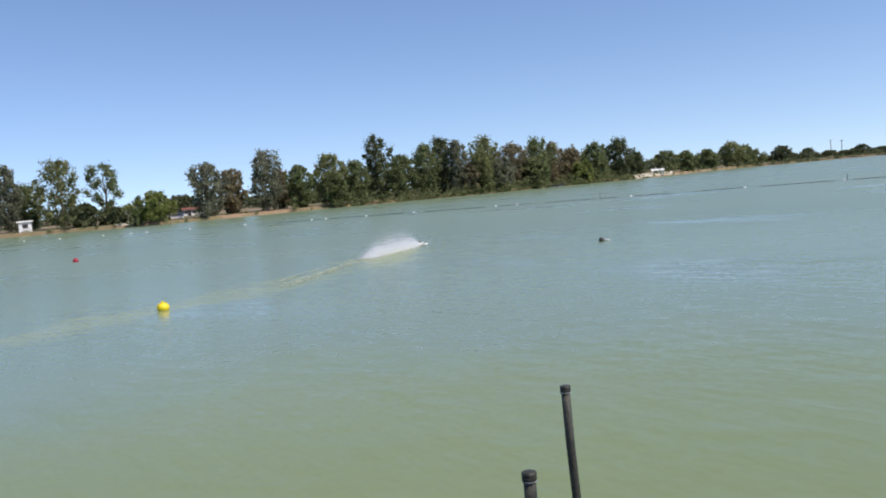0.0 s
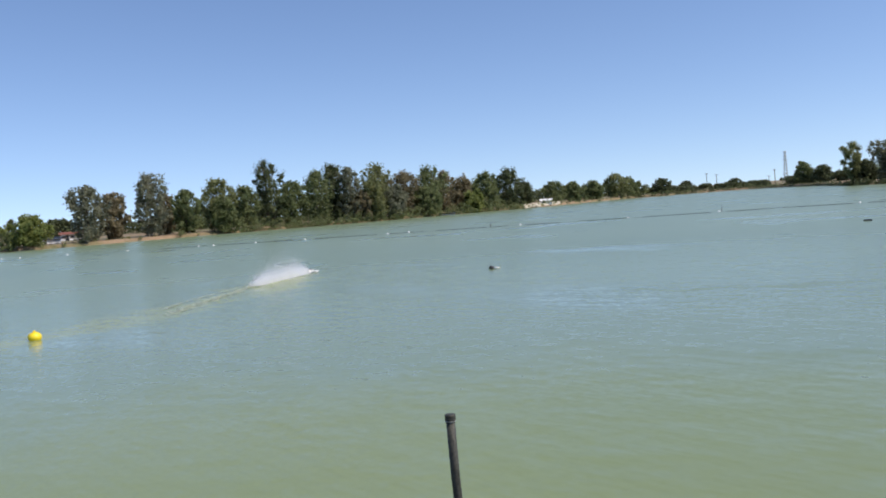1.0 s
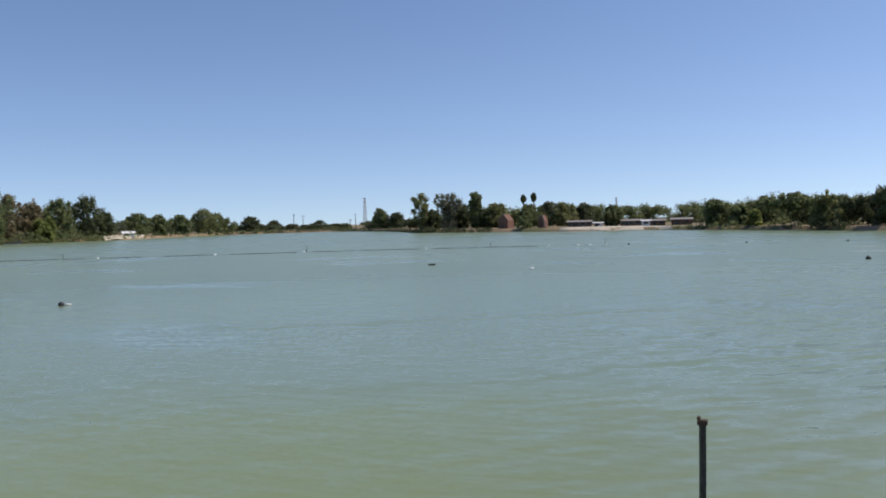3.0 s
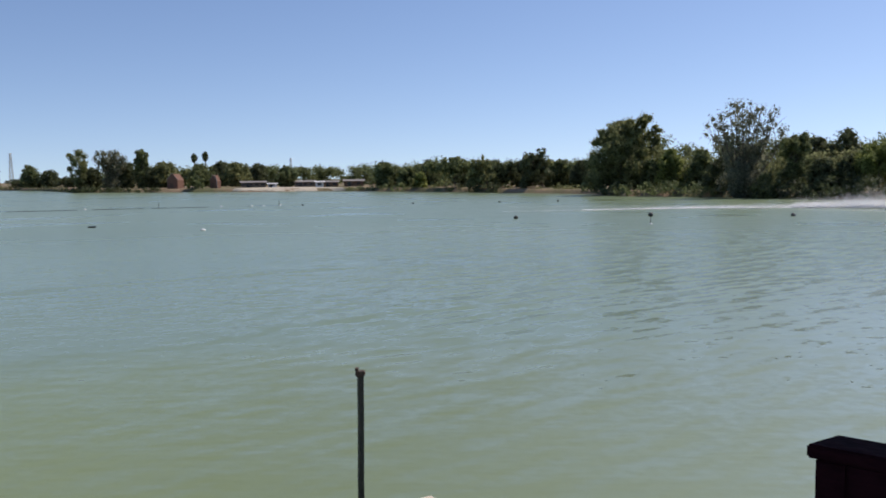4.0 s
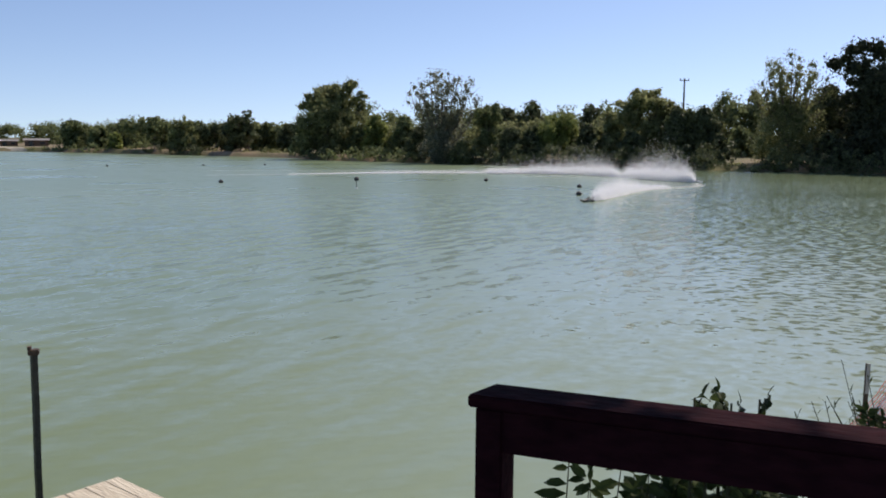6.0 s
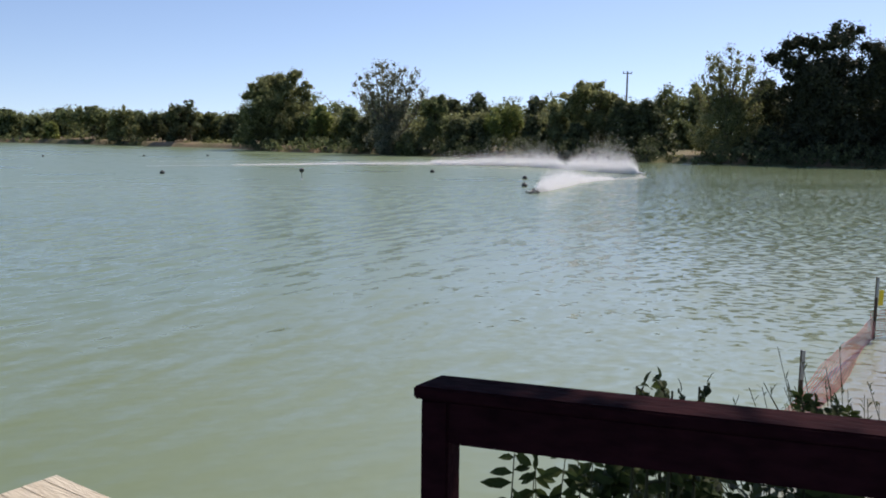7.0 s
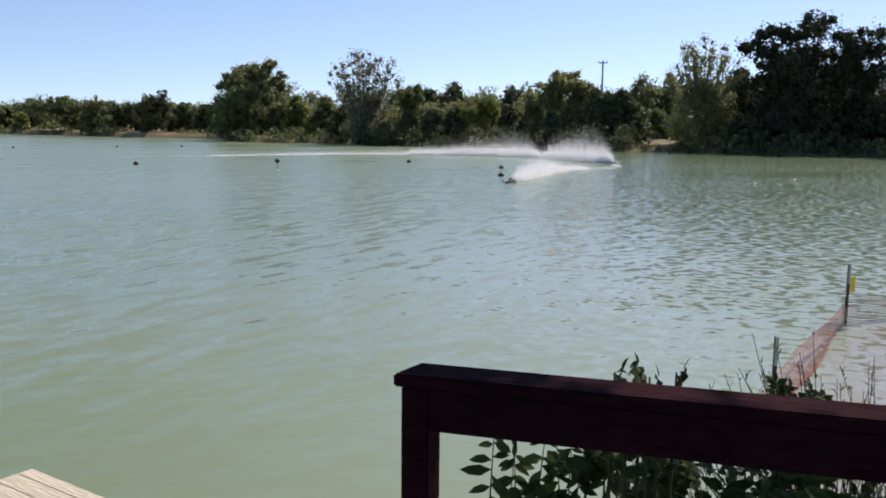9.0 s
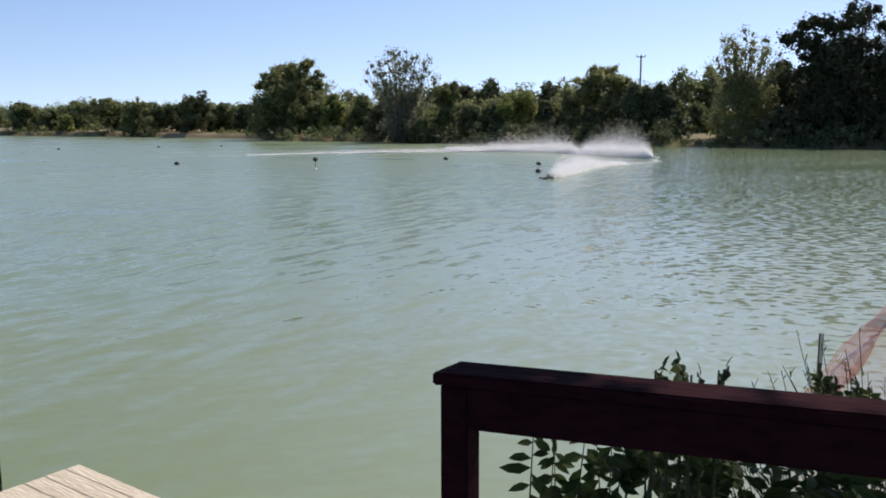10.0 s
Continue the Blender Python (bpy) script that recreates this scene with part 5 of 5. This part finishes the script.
# ---- net fence in the water ----
STAKES = [(6.67, 6.35, 0.86), (10.94, 9.10, 0.93), (15.4, 9.0, 0.9)]
fence = thing("net_fence", (STAKES[0][0], STAKES[0][1], 0), "sagging faded orange plastic net between steel stakes in shallow water", "fence")
o = Vector((STAKES[0][0], STAKES[0][1], 0))
for i, (x, y, h) in enumerate(STAKES):
    p = Vector((x, y, 0)) - o
    bm = box(bmesh.new(), (p.x - 0.022, p.y - 0.004, -0.8), (p.x + 0.022, p.y + 0.004, h), 0.0)
    box(bm, (p.x - 0.004, p.y + 0.0045, -0.8), (p.x + 0.004, p.y + 0.035, h), 0.0)
    st = part("stake", bm, RUST, fence)
    part("stake_tip", box(bmesh.new(), (p.x - 0.024, p.y - 0.006, h - 0.30), (p.x + 0.024, p.y - 0.0042, h + 0.002)), GALV, st, "bare grey upper end")
p = Vector((STAKES[1][0], STAKES[1][1], 0)) - o
part("flag", box(bmesh.new(), (p.x + 0.03, p.y - 0.012, 0.50), (p.x + 0.13, p.y - 0.004, 0.74), 0.003), YELLOW, fence, "small yellow tag")
for (x0, y0, _), (x1, y1, _), tops, out, low in ((STAKES[0], STAKES[1], (0.18, 0.33), 0.26, 0.01), (STAKES[1], STAKES[2], (0.42, 0.50), 0.10, -0.02)):
    bm = bmesh.new()
    a, b = Vector((x0, y0, 0)) - o, Vector((x1, y1, 0)) - o
    a += (a - b).normalized() * (0.9 if out > 0.1 else 0.0)
    length = (b - a).length
    nx, nz = int(length / 0.09), 12
    side = Vector((-(b - a).y, (b - a).x, 0)).normalized()

    def net_point(u, v):
        top = tops[0] * (1 - u) + tops[1] * u - 0.05 * math.sin(math.pi * u)
        q = a.lerp(b, u) + side * (out * (v - 0.15) * (1 - 0.7 * u) + 0.04 * math.sin(u * 9 + v * 3))
        q.z = low + top * v + 0.012 * math.sin(u * 31 + v * 5)
        return q
    for k in range(nz):
        v = k / (nz - 1)
        tube(bm, [net_point(i / 40, v) for i in range(41)], [0.006] * 41, 3, False)
    for i in range(nx + 1):
        tube(bm, [net_point(i / nx, v) for v in (0, 0.5, 1.0)], [0.002] * 3, 3, False)
    part("net", bm, ORANGE, fence)

# ---- plants on the near bank ----
PLANT_LEAF = leaves("broad_leaves", (0.026, 0.044, 0.013), (0.088, 0.120, 0.036), 0.4)
STEM = plain("green_stem", (0.03, 0.036, 0.014), (0.07, 0.075, 0.03), 8, 0.7)


def leaflet(bm, at, way, up, length, width):
    """One pointed leaflet, folded along its middle."""
    way = way.normalized()
    side = way.cross(up).normalized()
    up2 = side.cross(way)
    mids = [at, at + way * length * 0.35 + up2 * length * 0.05, at + way * length * 0.7 + up2 * length * 0.03, at + way * length - up2 * length * 0.06]
    vm = [bm.verts.new(q) for q in mids]
    for s in (-1, 1):
        e1 = bm.verts.new(mids[1] + side * s * width * 0.5 + up2 * width * 0.12)
        e2 = bm.verts.new(mids[2] + side * s * width * 0.4 + up2 * width * 0.1)
        bm.faces.new((vm[0], vm[1], e1))
        bm.faces.new((vm[1], vm[2], e2, e1))
        bm.faces.new((vm[2], vm[3], e2))


def sprout(x, y, tip, rng, fronds=7, size=0.085, spread=0.34, label="", bare=0.45):
    """A leafy sapling: stems with paired leaflets."""
    z0 = max(0.0, land_height(x, y)) - 0.05
    base = thing("sapling", (x, y, z0), label or "green sapling with paired pointed leaflets behind the railing", "plant", "saplings on the bank")
    h = tip - z0
    tuft = spread < 0.12
    stem, leaf = bmesh.new(), bmesh.new()
    lean = Vector((rng.uniform(-0.1, 0.1), rng.uniform(-0.1, 0.1), 0)) * (0.1 if spread < 0.2 else 1.0)
    main = [lean * f * f + Vector((0, 0, h * f)) for f in (0, 0.35, 0.7, 1.0)]
    tube(stem, main, [0.012, 0.010, 0.007, 0.003], 6)
    ends = [(Vector((0, 0, h * 0.97)) + lean, Vector((rng.uniform(-0.3, 0.3), rng.uniform(-0.3, 0.3), 1.0)))]
    for k in range(fronds):
        f = bare + (0.96 - bare) * k / max(1, fronds - 1)
        a = k * 2.4 + rng.uniform(-0.4, 0.4)
        ends.append((lean * f * f + Vector((0, 0, h * f)), Vector((math.cos(a), math.sin(a), rng.uniform(0.35, 0.95)))))
    for st, way in ends:
        way = way.normalized()
        ln = spread * rng.uniform(0.7, 1.15)
        pts = [st + way * ln * f + Vector((0, 0, -0.35 * ln * f * f)) for f in (0, 0.33, 0.66, 1.0)]
        tube(stem, pts, [0.004, 0.0035, 0.003, 0.0015], 4)
        pairs = 3 if tuft else 6
        for j in range(pairs):
            f = 0.18 + 0.8 * j / (pairs - 1)
            at = st + way * ln * f + Vector((0, 0, -0.35 * ln * f * f))
            out = way.cross(Vector((0, 0, 1)))
            out = out.normalized() if out.length > 0.05 else Vector((1, 0, 0))
            for s in (-1, 1):
                d = out * s + way * 0.55 + Vector((0, 0, rng.uniform(-0.45, 0.15) - (0.7 if tuft else 0.0)))
                face = Vector((rng.uniform(-0.8, 0.8), rng.uniform(-1.2, 0.4), 0.6)) - Vector((x, y, 0)).normalized() * 0.5
                leaflet(leaf, at, d, face, size * rng.uniform(0.75, 1.2), size * (0.6 if tuft else 0.42))
        leaflet(leaf, pts[-1], way + Vector((0, 0, -0.4)), Vector((0, 0, 1)), size, size * 0.42)
    part("stem", stem, STEM, base, smooth=True)
    part("foliage", leaf, PLANT_LEAF, base, kind="stuff")
    return base


rng = random.Random(11)
for heading, far, tip in ((-35.0, 2.55, 1.90), (-36.1, 2.45, 2.29), (-37.3, 2.42, 2.27), (-38.2, 2.45, 2.31), (-38.8, 2.4, 2.30), (-39.3, 2.42, 2.28), (-40.3, 2.45, 2.30), (-36.4, 2.7, 1.95), (-38.6, 2.6, 1.92), (-40.6, 2.9, 1.9), (-43.0, 2.7, 1.85), (-45.5, 2.9, 1.9), (-48.5, 3.0, 1.85), (-51.0, 3.0, 1.8)):
    u = ahead(heading) * far
    tall = tip > 2.1
    sprout(u.x, u.y, tip, rng, fronds=(2 if far > 2.44 else 5) if tall else 10, spread=0.085 if tall else 0.26, size=0.046 if tall else 0.092, bare=0.86 if tall else 0.45)


def frond(heading, far, tip, lean, count, size, seed):
    """One upright compound leaf: a bent stalk with drooping paired leaflets."""
    rg = random.Random(seed)
    u = ahead(heading) * far
    z0 = max(0.0, land_height(u.x, u.y)) - 0.05
    base = thing("sapling", (u.x, u.y, z0), "upright compound leaf with drooping pointed leaflets behind the railing", "plant", "saplings on the bank", turn=heading)
    h = tip - z0
    stem, leaf = bmesh.new(), bmesh.new()
    pts = [Vector((lean * f * f, 0.05 * f, h * f)) for f in (0, 0.3, 0.6, 0.85, 1.0)]
    tube(stem, pts, [0.008, 0.006, 0.004, 0.003, 0.0015], 6)
    for k in range(count):
        grow = size * min(1.0, 0.62 + 0.16 * k)
        for s in (-1, 1):
            z = h - 0.02 - (k + rg.uniform(-0.25, 0.25)) * size * 0.5
            f = z / h
            at = Vector((lean * f * f, 0.05 * f, z))
            long = grow * rg.uniform(0.75, 1.2)
            leaflet(leaf, at, Vector((s * rg.uniform(0.35, 1.0), rg.uniform(-0.6, 0.6), rg.uniform(-0.8, 0.05))), Vector((rg.uniform(-0.5, 0.5), -1, rg.uniform(0.1, 1.2))), long, long * rg.uniform(0.3, 0.44))
    leaflet(leaf, pts[-1], Vector((lean, 0.1, 0.6)), Vector((0, 1, 0)), size * 0.6, size * 0.2)
    part("stem", stem, STEM, base, smooth=True)
    part("foliage", leaf, PLANT_LEAF, base, kind="stuff")


for i, (heading, far, tip, lean) in enumerate(((-27.2, 2.5, 2.075, 0.05), (-26.2, 2.45, 1.88, -0.10), (-28.4, 2.6, 1.93, 0.06), (-29.6, 2.5, 2.05, 0.10), (-30.6, 2.6, 1.96, -0.04), (-31.8, 2.5, 2.0, 0.12), (-33.2, 2.5, 2.03, 0.02), (-34.4, 2.55, 2.0, -0.08), (-36.2, 2.5, 2.0, 0.10))):
    frond(heading, far, tip, lean, 9, 0.088, 70 + i)
for k in range(44):
    heading, far = rng.uniform(-58, -39.5) if k % 5 else rng.uniform(-39, -34), rng.uniform(2.35, 3.3)
    u = ahead(heading) * far
    sprout(u.x, u.y, rng.uniform(1.35, 1.75) if k % 5 else rng.uniform(1.2, 1.5), rng, fronds=10, spread=0.3, size=0.058, bare=0.2)

for heading, far, tip in ((-46.7, 3.8, 1.90), (-47.5, 3.8, 1.88), (-48.6, 3.8, 1.87), (-49.4, 3.9, 1.82)):
    u = ahead(heading) * far
    sprout(u.x, u.y, tip, rng, fronds=9, spread=0.16, size=0.05, bare=0.55, label="small leafy sapling at the water's edge beside the net")


def grass_tuft(heading, far, tip, n, s):
    """Tall dry grass and weeds with seed heads."""
    rg = random.Random(s)
    u = ahead(heading) * far
    z0 = max(0.0, land_height(u.x, u.y)) - 0.05
    base = thing("weed_tuft", (u.x, u.y, z0), "thin tall weeds with seed heads at the water's edge", "weeds", "weeds on the bank")
    bm, lf = bmesh.new(), bmesh.new()
    for _ in range(n):
        h = (tip - z0) * rg.uniform(0.55, 1.0)
        a = rg.uniform(0, math.tau)
        r = rg.uniform(0, 0.3)
        b0 = Vector((math.cos(a) * r, math.sin(a) * r, 0))
        ln = Vector((rg.gauss(0, 0.3), rg.gauss(0, 0.3), 0))
        pts = [b0 + ln * f * f + Vector((0, 0, h * f)) for f in (0, 0.4, 0.75, 1.0)]
        tube(bm, pts, [0.005, 0.004, 0.003, 0.0015], 4)
        for j in range(24):
            f = rg.uniform(0.4, 1.0)
            at = b0 + ln * f * f + Vector((0, 0, h * f))
            leaflet(lf, at, Vector((rg.uniform(-1, 1), rg.uniform(-1, 1), rg.uniform(0.1, 1.4))), Vector((0, 0, 1)), rg.uniform(0.02, 0.06), 0.007)
    part("stalk", bm, STEM, base, kind="stuff")
    part("foliage", lf, PLANT_LEAF, base, kind="stuff")


for i, (heading, far, tip) in enumerate(((-48.8, 4.3, 1.90), (-49.7, 4.2, 1.98), (-50.6, 4.2, 1.95), (-51.7, 4.3, 2.06), (-52.8, 4.2, 2.0), (-42.5, 4.0, 1.8), (-46.2, 4.0, 1.75), (-54.5, 4.0, 1.9), (-48.2, 3.8, 1.85), (-51.2, 3.9, 1.95), (-49.8, 4.6, 1.8))):
    grass_tuft(heading, far, tip, 22 if heading < -45 else 5, 50 + i)

# the tree that shades the deck
SHADE_AT, SHADE_HEADING = ahead(-102) * 6.5, -102
SHADE_SHIFT = (ahead(SUN_YAW) - ahead(-86)) / math.tan(radians(SUN_HIGH))


def shade_lobe(x, y, z, r, t):
    p = pose(0, 0, 0, 0, 0, -SHADE_HEADING) @ (Vector((x, y, 0)) + SHADE_SHIFT * (z - 2.0) - SHADE_AT)
    return ((p.x, p.y, z - 1.0), (r, r, t))


tree(SHADE_HEADING, 6.5, 11.5, 9.5, "round", "green", name="shade_tree", n=11000, leaf=0.2, label="broad tree on the near bank shading the deck", group="", lobes=[
    shade_lobe(3.15, 1.55, 6.6, 0.94, 0.8), shade_lobe(4.3, 2.3, 7.0, 1.0, 0.7), shade_lobe(6.8, 3.2, 7.6, 1.35, 1.0), shade_lobe(7.0, 0.5, 7.4, 1.3, 0.9), shade_lobe(2.2, 2.4, 6.3, 1.1, 0.6), shade_lobe(5.2, -0.1, 7.0, 1.2, 0.8), shade_lobe(2.6, 0.2, 6.8, 1.6, 1.0), shade_lobe(3.6, -1.4, 7.2, 1.8, 1.2), shade_lobe(0.6, -1.2, 6.4, 1.8, 1.0), shade_lobe(1.4, -3.0, 7.0, 2.0, 1.2),
    shade_lobe(-1.4, -2.4, 6.6, 1.9, 1.0), shade_lobe(5.75, -1.1, 8.4, 1.92, 1.4), shade_lobe(6.0, -3.0, 7.4, 2.2, 1.4), shade_lobe(4.0, -4.0, 8.4, 2.2, 1.4), shade_lobe(0.8, 0.4, 6.2, 1.2, 0.7)])
